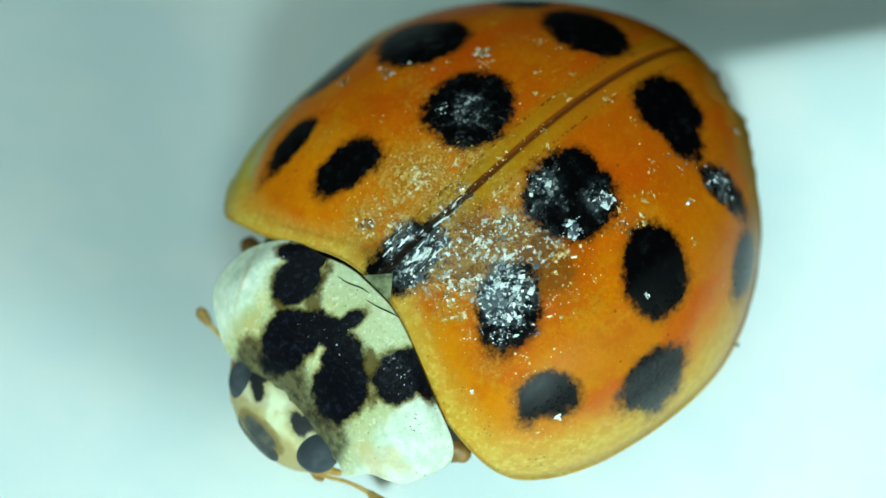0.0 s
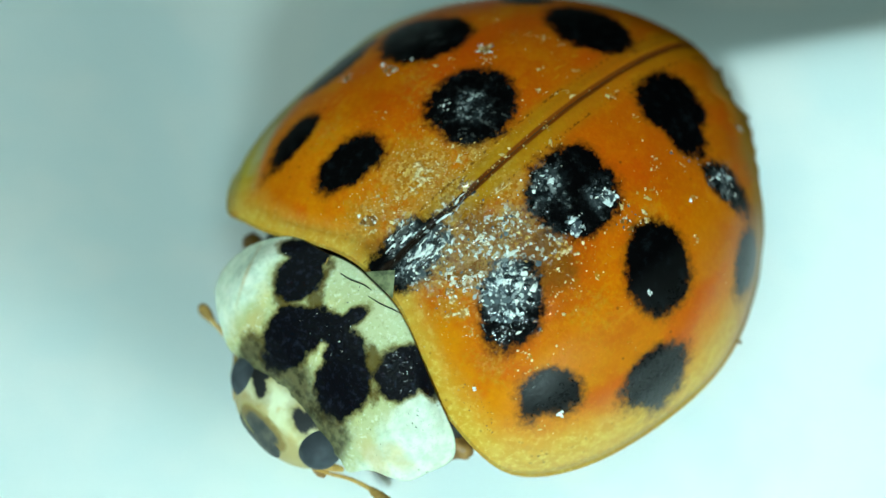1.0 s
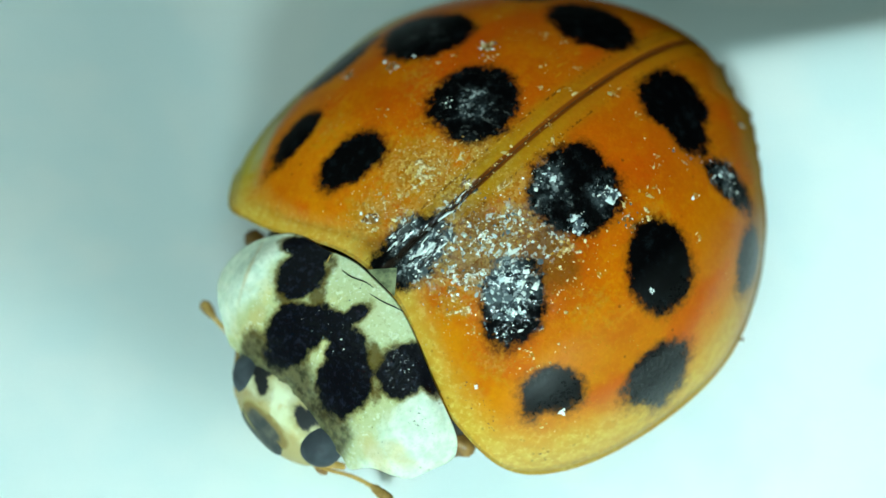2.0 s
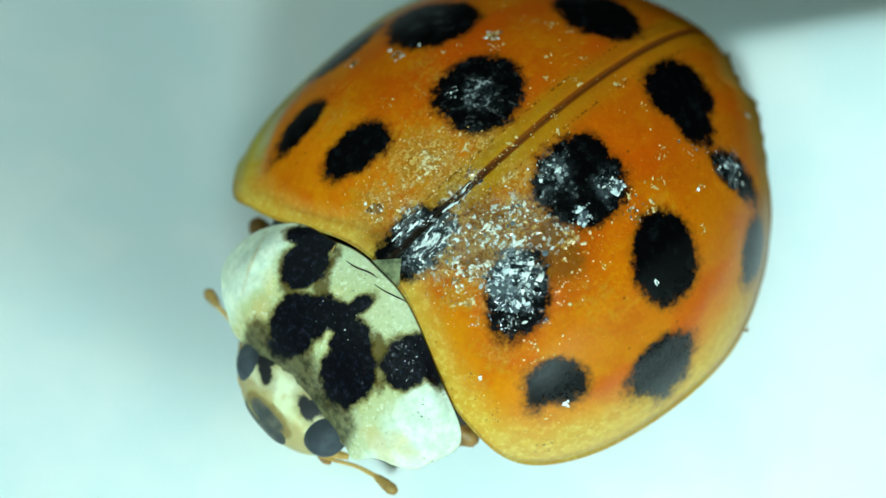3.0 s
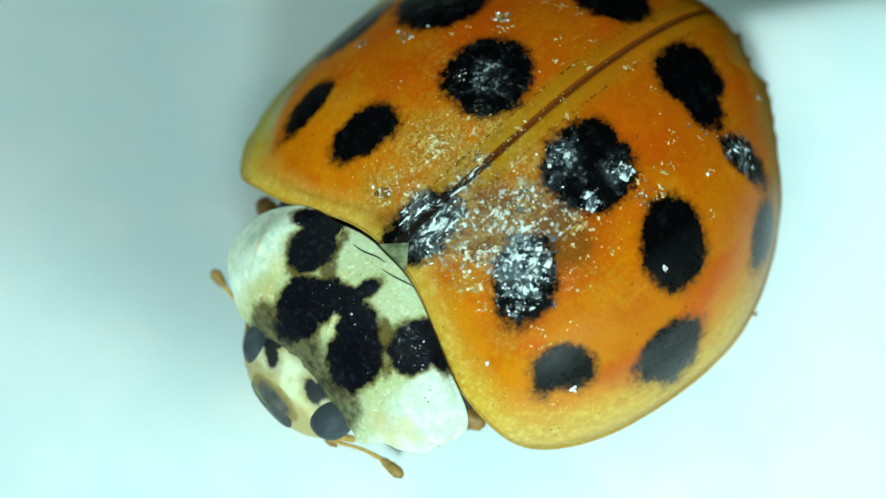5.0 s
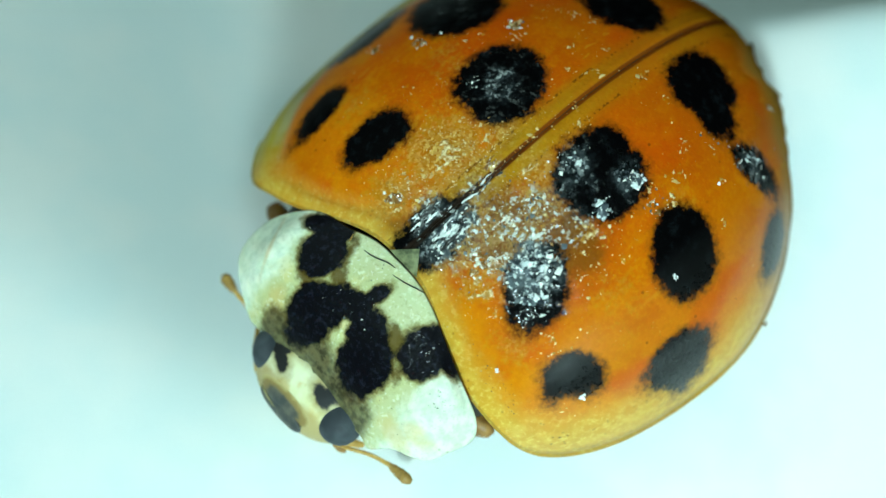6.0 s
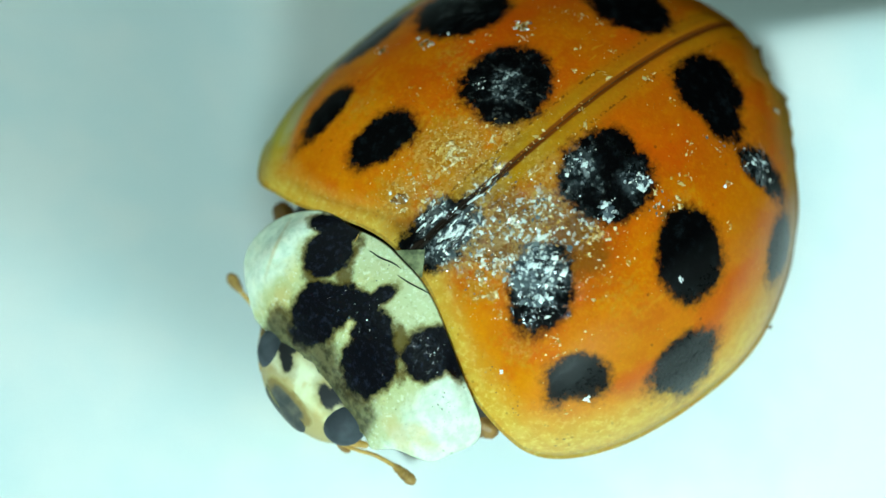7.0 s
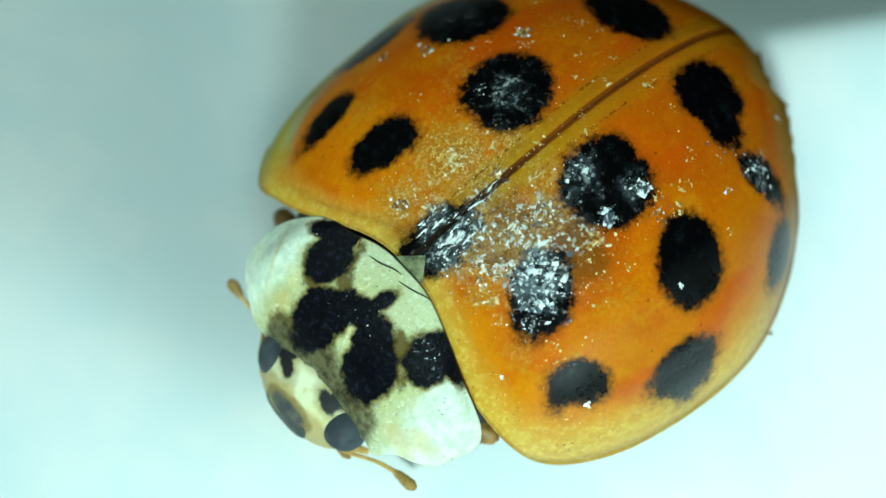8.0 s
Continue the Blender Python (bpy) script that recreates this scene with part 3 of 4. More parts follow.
# dried film: centre, radius, weight
GLAZED = [(1.62, 0.22, 0.40, 1.0), (1.20, 0.62, 0.50, 1.0), (0.85, 0.62, 0.38, 1.0), (1.32, 1.10, 0.44, 1.0), (1.62, -0.25, 0.30, 0.9), (0.14, -0.72, 0.50, 0.8), (0.20, 0.60, 0.50, 0.9),
          (1.47, -1.20, 0.35, 0.4), (-1.61, -1.00, 0.40, 0.5), (-1.45, 1.50, 0.34, 1.0), (-1.5, 0.72, 0.5, 0.45), (1.05, -0.50, 0.60, 0.6), (-0.20, -1.88, 0.4, 0.4), (0.55, -2.45, 0.4, 0.6),
          (0.5, 0.0, 0.3, 0.6), (1.3, 0.1, 0.4, 0.8)]


def elytron(side, spots, parent, label):
    turns, rings = 260, 150
    th = np.linspace(0, math.pi, turns)
    cu, cv = np.cos(th), np.sin(th) * side
    reach = 1 / gauge(cu, cv)
    lo, hi = np.zeros(turns), np.full(turns, 6.0)
    for _ in range(40):
        mid = (lo + hi) / 2
        inside = mid * cu <= front_edge(mid * cv)
        lo, hi = np.where(inside, mid, lo), np.where(inside, hi, mid)
    reach = -np.log(np.exp(-8 * reach) + np.exp(-8 * lo)) / 8  # rounded shoulders
    if side < 0:
        reach = reach + 0.06 * np.exp(-((th - 1.27) / 0.28) ** 2) - 0.035 * np.exp(-((th - 0.78) / 0.12) ** 2)
    if side > 0:  # a piece broken from the tail's edge
        reach = reach - 0.065 * smooth_step(th, 2.25, 2.5) * (1 - smooth_step(th, 2.76, 2.84))
        reach = reach - 0.21 * smooth_step(th, 2.79, 2.86) * (1 - smooth_step(th, 2.86, 3.11))
    rho = np.sin(np.linspace(0.0, math.pi / 2, rings))
    R = rho[:, None] * reach[None, :]
    u, v = R * cu, R * cv
    w = dome(u, v)
    seam = np.abs(v)
    rim = (reach[None, :] - R) * np.clip(0.35 + 0.65 * rho[:, None], 0, 1)
    wob = hashed(np.stack([u, v, w], -1).reshape(-1, 3), 0.55, 3.1 + side).reshape(u.shape)
    w = w + 0.010 * wob * (rho[:, None] < 0.995) - 0.018 * np.exp(-(seam / 0.03) ** 2) + 0.008 * np.exp(-((seam - 0.09) / 0.05) ** 2)
    # a shallow gutter inside the margin
    w = w - 0.05 * np.exp(-((rim - 0.24) / 0.08) ** 2) * smooth_step(rho[:, None], 0.5, 0.8) * (0.4 if side > 0 else 1.0)
    # margin: a narrow lip, folded under
    tail = smooth_step(th, 2.35, 2.65)
    edge = np.array([0.5 * noise.noise(Vector((a * 6, side, 0.3))) for a in th])
    edge += tail * np.array([noise.noise(Vector((a * 11, side, 1.3))) + 0.8 * noise.noise(Vector((a * 27, side, 2.3))) for a in th])
    edge -= 4.0 * tail * np.clip(np.array([noise.noise(Vector((a * 13, side, 4.3))) for a in th]) - 0.12, 0, 1)  # chipped places
    if side > 0:
        edge += 0.9 * np.exp(-((th - 3.06) / 0.04) ** 2) + 0.9 * np.exp(-((th - 2.79) / 0.02) ** 2)
    lips = []
    for out, drop in ((0.022, 0.012), (0.028, 0.03), (0.01, 0.06), (-0.12, 0.09), (-0.45, 0.02)):
        lips.append((u[-1] + (out + (0.022 + 0.025 * tail) * edge) * cu, v[-1] + (out + (0.022 + 0.025 * tail) * edge) * cv, w[-1] - drop))
    u, v, w = (np.vstack([a] + [row[k][None] for row in lips]) for k, a in enumerate((u, v, w)))
    rows = len(u)
    seam = np.abs(v)
    rim = np.vstack([rim, np.zeros((rows - rings, turns))])
    spot, dirt = ellipse_distance(u, v, spots), patchiness(u, v, RUBBED)
    pos = np.stack([u, bent(u, v) + side * 0.004, w], -1).reshape(-1, 3)
    me = mesh_of("elytron", pos, grid_faces(rows, turns, False, side > 0),
                 {"spot": spot.ravel(), "seam": seam.ravel(), "rim": rim.ravel(), "dirt": dirt.ravel(),
                  "along": u.ravel(), "gloss": np.full(u.size, 1.0 if side > 0 else 0.2), "flange": np.broadcast_to((smooth_step(th, 0.64, 0.86) * (1 - smooth_step(th, 1.5, 2.1)))[None, :] * (side < 0), u.shape).ravel(), "stain": patchiness(u, v, STAINED).ravel(), "glaze": np.clip(patchiness(u, v, GLAZED), 0, 1).ravel(), "dusty": patchiness(u, v, DUSTY).ravel()})
    return part("elytron", me, SHELL, parent, label)


PLATE_MID, PLATE_HALF = -0.02, 1.79


def plate_height(u, y):
    ridge = 1.35 * np.sqrt(np.clip(1 - ((u - 2.05) / 1.55) ** 2, 0, 1))
    return 0.55 + ridge * np.clip(1 - np.abs(y / 1.88) ** 2.6, 0, 1) ** 0.46


def pronotum(parent):
    turns, rings = 280, 90
    th = np.linspace(0, 2 * math.pi, turns, endpoint=False)
    x, y = np.cos(th), np.sin(th)
    full = np.where(y < 0, 2.5 - 0.25 * x, 4.0 - 1.8 * x)
    k = (np.abs(x) ** full + np.abs(y) ** full) ** (1 / full)
    rho = np.sin(np.linspace(0, math.pi / 2, rings))[:, None]
    X, Y = rho * x / k, rho * y / k
    v = PLATE_HALF * Y * np.where(Y < 0, 0.895 - 0.04 * smooth_step(X, -0.5, 1.0), 0.97 - 0.12 * smooth_step(X, -0.9, 0.9))
    back = front_edge(v + 0.10) + 0.035 + 0.03 * np.exp(-(v / 0.9) ** 2) - 0.20 * smooth_step(-v, 0.65, 1.3)
    # front rim: two lobes beside the eyes, a low brow between them
    front = 3.49 + 0.11 * (1 - smooth_step(v, -0.52, -0.20)) + 0.06 * (1 - smooth_step(v, -1.05, -0.70)) - 0.04 * np.exp(-((v + 0.12) / 0.12) ** 2)
    front = front + 0.09 * np.exp(-((v - 0.42) / 0.26) ** 2) + 0.04 * smooth_step(v, 0.70, 0.94) + 0.11 * np.exp(-((v - 0.95) / 0.17) ** 2) + 0.05 * np.exp(-((v - 0.70) / 0.12) ** 2)
    lumps = np.array([noise.noise(Vector((b * 3.1, 0.7, 0.2))) + 0.6 * noise.noise(Vector((b * 8.3, 2.7, 0.2))) for b in v.ravel()]).reshape(v.shape)
    front = front + 0.015 * lumps
    u = (back + front) / 2 + X * (front - back) / 2
    w = plate_height(u, v)
    w = w + 0.012 * hashed(np.stack([u, v, w], -1).reshape(-1, 3), 0.5, 7.7).reshape(u.shape)
    w = w + 0.030 * hashed(np.stack([u, v, w], -1).reshape(-1, 3), 0.27, 2.3).reshape(u.shape) * smooth_step(np.abs(v), 0.9, 1.2) * smooth_step(1 - rho, 0, 0.2)
    # raised rounded side lobes
    w = w + 0.09 * np.exp(-((np.abs(v) - 1.27) / 0.24) ** 2) * smooth_step(1 - rho, 0, 0.25)
    lips = []
    for out, drop in ((0.02, 0.02), (0.02, 0.06), (-0.10, 0.16), (-0.35, 0.45)):
        lips.append((u[-1] + out * x, v[-1] + out * y, w[-1] - drop))
    dist = np.vstack([(front - u), np.zeros((4, turns))])
    u, v, w = (np.vstack([a] + [row[j][None] for row in lips]) for j, a in enumerate((u, v, w)))
    marks = [(2.66, -0.79, 0.28, 0.26, 0), (2.44, -0.95, 0.31, 0.15, 107), (3.14, -0.41, 0.31, 0.31, 0), (2.95, -0.30, 0.26, 0.20, 150), (2.82, -0.08, 0.20, 0.15, 120),
             (2.60, -0.01, 0.21, 0.08, 168), (3.12, 0.38, 0.29, 0.31, 0), (2.92, 0.22, 0.26, 0.22, 50), (2.63, 0.78, 0.29, 0.26, 0), (2.46, 0.92, 0.30, 0.17, 80)]
    smears = [(2.90, -0.74, 0.20, 0.12, 60), (2.74, -0.46, 0.22, 0.09, 30), (2.79, 0.52, 0.24, 0.09, 60), (2.95, 0.66, 0.14, 0.07, 60), (2.46, -0.55, 0.14, 0.05, 20), (3.42, -0.70, 0.20, 0.10, 97), (3.36, -0.05, 0.16, 0.10, 60), (3.42, 0.40, 0.30, 0.06, 95)]
    tans = [(2.95, -1.30, 0.22, 0.015, 25), (2.60, 0.98, 0.10, 0.30, 60), (3.36, 1.10, 0.08, 0.20, 0), (3.22, 1.30, 0.07, 0.16, 20), (3.30, -0.86, 0.12, 0.10, 0)]
    spot = ellipse_distance(u, v + PLATE_MID, marks)
    pos = np.stack([u, v + PLATE_MID, w], -1).reshape(-1, 3)
    me = mesh_of("pronotum", pos, grid_faces(len(u), turns, True, False), {"spot": spot.ravel(), "side": np.abs(v).ravel(), "tan": ellipse_distance(u, v + PLATE_MID, tans).ravel(), "stain": ellipse_distance(u, v + PLATE_MID, smears).ravel(), "front": dist.ravel()})
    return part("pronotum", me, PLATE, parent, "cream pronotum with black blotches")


HEAD_MID, HEAD_RADII, HEAD_TILT, HEAD_POWER = (3.42, -0.06, 0.62), (0.57, 0.74, 0.44), (0, 12, 0), 2.3


def on_head(s, t, lift):
    """Points of the head's front: s runs down the face, t to the insect's left, each 1 at the rim of the face plate."""
    m = np.array(Euler([radians(c) for c in HEAD_TILT]).to_matrix())
    p = np.stack([3.885 + 0.098 * s, -0.07 + 0.40 * t, 0.800 - 0.126 * s], -1).reshape(-1, 3) - np.array(HEAD_MID)
    d = (p @ m) / np.array(HEAD_RADII)
    reach = (np.abs(d) ** HEAD_POWER).sum(1) ** (1 / HEAD_POWER)
    return p / reach[:, None] * np.ravel(lift)[:, None] + np.array(HEAD_MID)


def head(parent):
    pos, faces = blob(HEAD_MID, HEAD_RADII, HEAD_POWER, HEAD_TILT, 60, 90)
    u, v, w = pos.T
    marks = ellipse_distance(u, v, [(3.63, -0.40, 0.17, 0.065, 60), (3.52, -0.50, 0.12, 0.12, 0), (3.60, 0.22, 0.15, 0.075, 75), (3.50, 0.30, 0.10, 0.10, 0)])
    marks = np.where(w > 0.5, marks, 1.0)
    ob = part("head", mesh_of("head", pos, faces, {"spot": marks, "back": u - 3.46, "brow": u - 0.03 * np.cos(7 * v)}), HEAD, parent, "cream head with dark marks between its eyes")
    part("eye", mesh_of("eye", *blob((3.625, -0.645, 0.76), (0.235, 0.165, 0.20), 2.1, (8, 10, 40), 28, 40)), EYE, ob, "grey-black oval compound eye")
    part("eye", mesh_of("eye", *blob((3.59, 0.505, 0.76), (0.255, 0.245, 0.21), 2.1, (-8, 10, 10), 28, 40)), EYE, ob, "grey-black oval compound eye")
    r, a = np.meshgrid(np.linspace(0, 1, 24), np.linspace(0, 2 * math.pi, 64, endpoint=False), indexing="ij")
    s, t = r * np.cos(a), r * np.sin(a)
    rim = np.where(s < 0, r, np.abs(t))
    pos = on_head(s, t, 1.0 + 0.030 * (1 - r ** 2) ** 0.5 - 0.006)
    part("clypeus", mesh_of("clypeus", pos, grid_faces(24, 64, True), {"rim": rim.ravel()}), CLYPEUS, ob, "dark grey front plate of the face with a brown upper margin")
    bow = np.linspace(-0.8, 0.8, 9)
    arc = on_head(0.66 - 0.35 * bow ** 2, bow, 1.022)
    part("lip_edge", mesh_of("lip_edge", *tube(arc, [0.008, 0.012, 0.015, 0.017, 0.017, 0.017, 0.015, 0.012, 0.008], 10, 6)), FACE, ob, "thin yellow edge above the lip")
    part("labrum", mesh_of("labrum", *blob((3.960, -0.06, 0.705), (0.10, 0.34, 0.05), 2.2, (6, 60, 2), 28, 48)), LIP, ob, "dark grey upper lip")
    part("maxilla", mesh_of("maxilla", *tube([(3.84, 0.18, 0.55), (3.79, 0.40, 0.56), (3.66, 0.62, 0.54), (3.54, 0.78, 0.50)], [0.035, 0.055, 0.055, 0.035])), AMBER, ob, "orange-brown mouthpart under the eye")
    part("palp", mesh_of("palp", *tube([(3.74, 0.56, 0.45), (3.73, 0.63, 0.42), (3.70, 0.67, 0.40)], [0.03, 0.035, 0.03])), HORN, ob, "short brown mouth feeler")
    part("palp", mesh_of("palp", *tube([(3.78, -0.52, 0.50), (3.80, -0.62, 0.48), (3.74, -0.72, 0.50)], [0.03, 0.04, 0.035])), AMBER, ob, "short brown mouth feeler")
    return ob


def antenna(points, parent):
    """A thin stalk that ends in a thick jointed club."""
    stalk = part("antenna", mesh_of("antenna", *tube(points[:4], [0.030, 0.021, 0.022, 0.026], 14, 12)), AMBER, parent, "thin amber antenna with a thick club")
    a, b = np.array(points[3], float), np.array(points[4], float)
    beads = [a + (b - a) * t for t in (0.0, 0.22, 0.30, 0.55, 0.62, 0.86, 1.0)]
    part("club", mesh_of("club", *tube(beads, [0.026, 0.050, 0.047, 0.064, 0.060, 0.068, 0.050], 14, 5)), CLUB, stalk, "darker brown club")


def leg(name, points, radii, parent):
    femur = part(name, mesh_of(name, *tube(points[:3], radii[:3], 14, 8)), HORN, parent, "brown leg tucked under the body")
    part("tibia", mesh_of("tibia", *tube(points[2:4], [radii[2] * 0.8, radii[3]], 12, 8)), HORN, femur)
    part("tarsus", mesh_of("tarsus", *tube(points[3:], [radii[3] * 0.8, radii[4]], 10, 8)), HORN, femur)


def ladybird():
    bug = new("ladybird")
    tagged(bug, "orange ladybird with black spots lying on a white sheet", "ladybird")
    elytron(1, SPOTS_LEFT, bug, "orange wing case with black spots and a dusty rubbed patch")
    elytron(-1, SPOTS_RIGHT, bug, "orange wing case with black spots")
    pronotum(bug)
    head(bug)
    antenna([(3.66, -0.84, 0.52), (3.46, -1.03, 0.52), (3.42, -1.25, 0.58), (3.41, -1.45, 0.60), (3.38, -1.66, 0.60)], bug)
    antenna([(3.80, 0.40, 0.46), (3.68, 0.68, 0.47), (3.54, 0.92, 0.47), (3.46, 1.14, 0.46), (3.43, 1.41, 0.46)], bug)
    # scutellum: the small triangle between pronotum and wing cases
    tri = [(2.165, -0.13), (2.165, 0.30), (1.955, 0.09)]
    verts, faces, n = [], [], 14
    for i in range(n + 1):
        for j in range(n + 1 - i):
            a, b = i / n, j / n
            c = 1 - a - b
            u = a * tri[0][0] + b * tri[1][0] + c * tri[2][0]
            v = a * tri[0][1] + b * tri[1][1] + c * tri[2][1]
            verts.append((u, bent(u, v), float(dome(np.array(u), np.array(v))) + 0.012 + 0.25 * a * b * c))
    at = lambda i, j: sum(n + 1 - k for k in range(i)) + j
    for i in range(n):
        for j in range(n - i):
            faces.append((at(i, j), at(i + 1, j), at(i, j + 1)))
            if j < n - i - 1:
                faces.append((at(i + 1, j), at(i + 1, j + 1), at(i, j + 1)))
    part("scutellum", mesh_of("scutellum", verts, [f[::-1] for f in faces]), TRIANGLE, bug, "small pale greenish triangle")
    part("abdomen", mesh_of("abdomen", *blob((0.0, 0, 0.50), (2.45, 2.45, 0.46))), DARK, bug, "dark underside")
    part("thorax", mesh_of("thorax", *blob((2.25, -0.12, 0.78), (0.60, 1.60, 0.74), 2.3)), DARK, bug, "black thorax under the plates")
    for s in (-1, 1):
        o = -0.18
        leg("fore_leg", [(2.7, o + s * 0.9, 0.35), (2.50, o + s * 1.45, 0.50), (2.42, o + s * 1.74, 0.52), (2.55, o + s * 1.5, 0.22), (2.75, o + s * 1.25, 0.035)], [0.16, 0.15, 0.11, 0.07, 0.03], bug)
        leg("middle_leg", [(1.2, s * 1.0, 0.3), (1.1, s * 1.6, 0.36), (1.0, s * 2.05, 0.36), (0.7, s * 1.8, 0.18), (0.4, s * 1.6, 0.035)], [0.17, 0.16, 0.10, 0.07, 0.03], bug)
        leg("hind_leg", [(-0.4, s * 0.9, 0.3), (-0.8, s * 1.4, 0.36), (-1.0, s * 1.75, 0.36), (-1.3, s * 1.4, 0.18), (-1.5, s * 1.2, 0.035)], [0.18, 0.17, 0.10, 0.07, 0.03], bug)
    return bug


AT_BUG = pose(0, 0, 0, 0, 0, 223.69)
bug = ladybird()
bug.matrix_world = AT_BUG


# ---- dust, crystals and hairs lying on the insect ----
def flake(rng, centre, normal, size):
    """A small irregular chip of eight triangles, lying askew on the surface."""
    n = normal + rng.normal(0, 0.32, 3)
    n /= np.linalg.norm(n)
    a = np.cross(n, rng.normal(0, 1, 3))
    a /= np.linalg.norm(a)
    b = np.cross(n, a)
    k = rng.integers(4, 6)
    ang = np.sort(rng.uniform(0, 2 * math.pi, k)) if rng.random() < 0.5 else np.arange(k) * 2 * math.pi / k + rng.uniform(0, 6)
    rad = size * rng.uniform(0.45, 1.0, k)
    stretch = rng.uniform(0.5, 1.0)
    ring = [centre + r * (math.cos(t) * a + stretch * math.sin(t) * b) for t, r in zip(ang, rad)]
    thick = size * rng.uniform(0.08, 0.3)
    verts = ring + [centre + n * thick, centre - n * thick]
    faces = [(i, (i + 1) % k, k) for i in range(k)] + [((i + 1) % k, i, k + 1) for i in range(k)]
    return verts, faces


def shell_point(u, v):
    h = 1e-3
    w = float(dome(np.array(u), np.array(v)))
    du = (float(dome(np.array(u + h), np.array(v))) - w) / h
    dv = (float(dome(np.array(u), np.array(v + h))) - w) / h
    nrm = np.array((-du, -dv, 1.0))
    return np.array((u, float(bent(u, v)), w)), nrm / np.linalg.norm(nrm)


def plate_point(u, v):
    h = 1e-3
    f = lambda a, b: float(plate_height(np.array(a), np.array(b - PLATE_MID))) + 0.09 * math.exp(-((abs(b - PLATE_MID) - 1.27) / 0.24) ** 2)
    w = f(u, v)
    nrm = np.array((-(f(u + h, v) - w) / h, -(f(u, v + h) - w) / h, 1.0))
    return np.array((u, v, w)), nrm / np.linalg.norm(nrm)


def scatter(name, patches, material, label, where, seed, clear=False):
    """Chips strewn over patches (u, v, radius u, radius v, count, size)."""
    rng = np.random.default_rng(seed)
    verts, faces, n = [], [], 0
    for cu, cv, ru, rv, count, size in patches:
        for _ in range(count):
            u, v = cu + ru * rng.normal(), cv + rv * rng.normal()
            if where is shell_point and (gauge(np.array(u), np.array(v)) > 0.97 or u > front_edge(v) - 0.03):
                continue
            if where is plate_point and not (front_edge(v) + 0.1 < u < 3.35 and abs(v - PLATE_MID) < 1.5):
                continue
            if clear and ellipse_distance(u, v, SPOTS_LEFT + SPOTS_RIGHT) < 0.04:
                continue
            c, nrm = where(u, v)
            s = size * min(rng.lognormal(0, 0.5), 2.0)
            p, f = flake(rng, c + nrm * s * 0.15, nrm, s)
            verts += p
            faces += [tuple(k + n for k in q) for q in f]
            n = len(verts)
    ob = part(name, mesh_of(name, verts, faces, smooth=False), material)
    tagged(ob, label, "dust", kind="stuff")
    ob.matrix_world = AT_BUG
    return ob


WHITE_CLUSTERS = [(1.18, 0.92, 0.12, 0.10, 14, 0.046), (1.28, 1.04, 0.14, 0.11, 14, 0.056), (1.48, 1.30, 0.10, 0.10, 12, 0.044), (1.62, 0.22, 0.14, 0.08, 18, 0.030), (0.86, 0.52, 0.16, 0.10, 14, 0.026), (1.55, 0.85, 0.2, 0.15, 12, 0.024), (1.62, 0.20, 0.16, 0.13, 73, 0.018), (1.68, 0.66, 0.13, 0.14, 33, 0.014), (1.22, 1.02, 0.14, 0.13, 45, 0.018), (1.45, 1.28, 0.13, 0.10, 28, 0.016), (0.85, 0.58, 0.20, 0.16, 53, 0.015),
                  (1.15, 0.50, 0.35, 0.25, 73, 0.011), (0.23, 0.45, 0.16, 0.12, 28, 0.013), (-0.19, 1.00, 0.05, 0.06, 28, 0.018), (0.35, 1.03, 0.07, 0.06, 24, 0.017)]
WHITE_STRAYS = [(-1.46, 1.50, 0.10, 0.10, 25, 0.017), (0.34, -0.93, 0.05, 0.04, 16, 0.016), (-0.48, -1.21, 0.08, 0.06, 16, 0.018), (0.33, -1.83, 0.07, 0.06, 16, 0.018), (0.69, -2.14, 0.10, 0.08, 9, 0.017),
                (1.79, -0.52, 0.05, 0.05, 13, 0.014), (-0.15, 1.36, 0.12, 0.06, 22, 0.016), (-1.27, 1.18, 0.10, 0.10, 16, 0.014)]
WHITE_PATCHES = WHITE_CLUSTERS + WHITE_STRAYS
GRIT_PATCHES = [(1.05, -0.58, 0.38, 0.24, 700, 0.008), (1.50, -0.55, 0.25, 0.25, 420, 0.008), (0.75, -0.22, 0.45, 0.12, 420, 0.008), (0.80, 0.20, 0.45, 0.10, 300, 0.008), (1.85, 0.85, 0.14, 0.40, 220, 0.008), (0.10, -0.72, 0.30, 0.30, 70, 0.009),
                (0.64, 1.12, 0.22, 0.20, 120, 0.014), (1.25, 0.70, 0.40, 0.40, 260, 0.011), (0.3, 0.0, 1.2, 1.3, 800, 0.009), (1.0, 1.6, 0.6, 0.4, 90, 0.012)]
STRAYS = np.random.default_rng(31)
for _ in range(80):
    GRIT_PATCHES.append((STRAYS.uniform(-1.2, 1.9), STRAYS.uniform(-1.6, 2.3), STRAYS.uniform(0.02, 0.06), STRAYS.uniform(0.02, 0.05), int(STRAYS.integers(5, 16)), STRAYS.uniform(0.013, 0.020)))
for _ in range(34):
    GRIT_PATCHES.append((STRAYS.uniform(-1.0, 1.9), STRAYS.uniform(-1.2, 2.2), 0.025, 0.025, int(STRAYS.integers(2, 6)), STRAYS.uniform(0.024, 0.036)))
scatter("crystal_dust", WHITE_PATCHES, CRYSTAL, "white glinting crystal crumbs on the wing cases", shell_point, 5)
scatter("fine_dust", GRIT_PATCHES, GRIT, "pale fine dust on the wing cases", shell_point, 6, True)
scatter("plate_dust", [(2.6, 0.8, 0.2, 0.15, 8, 0.011), (2.8, 0.0, 0.2, 0.2, 26, 0.010), (2.6, -0.1, 0.4, 0.5, 30, 0.008)], CRYSTAL, "white crumbs on the pronotum", plate_point, 7)


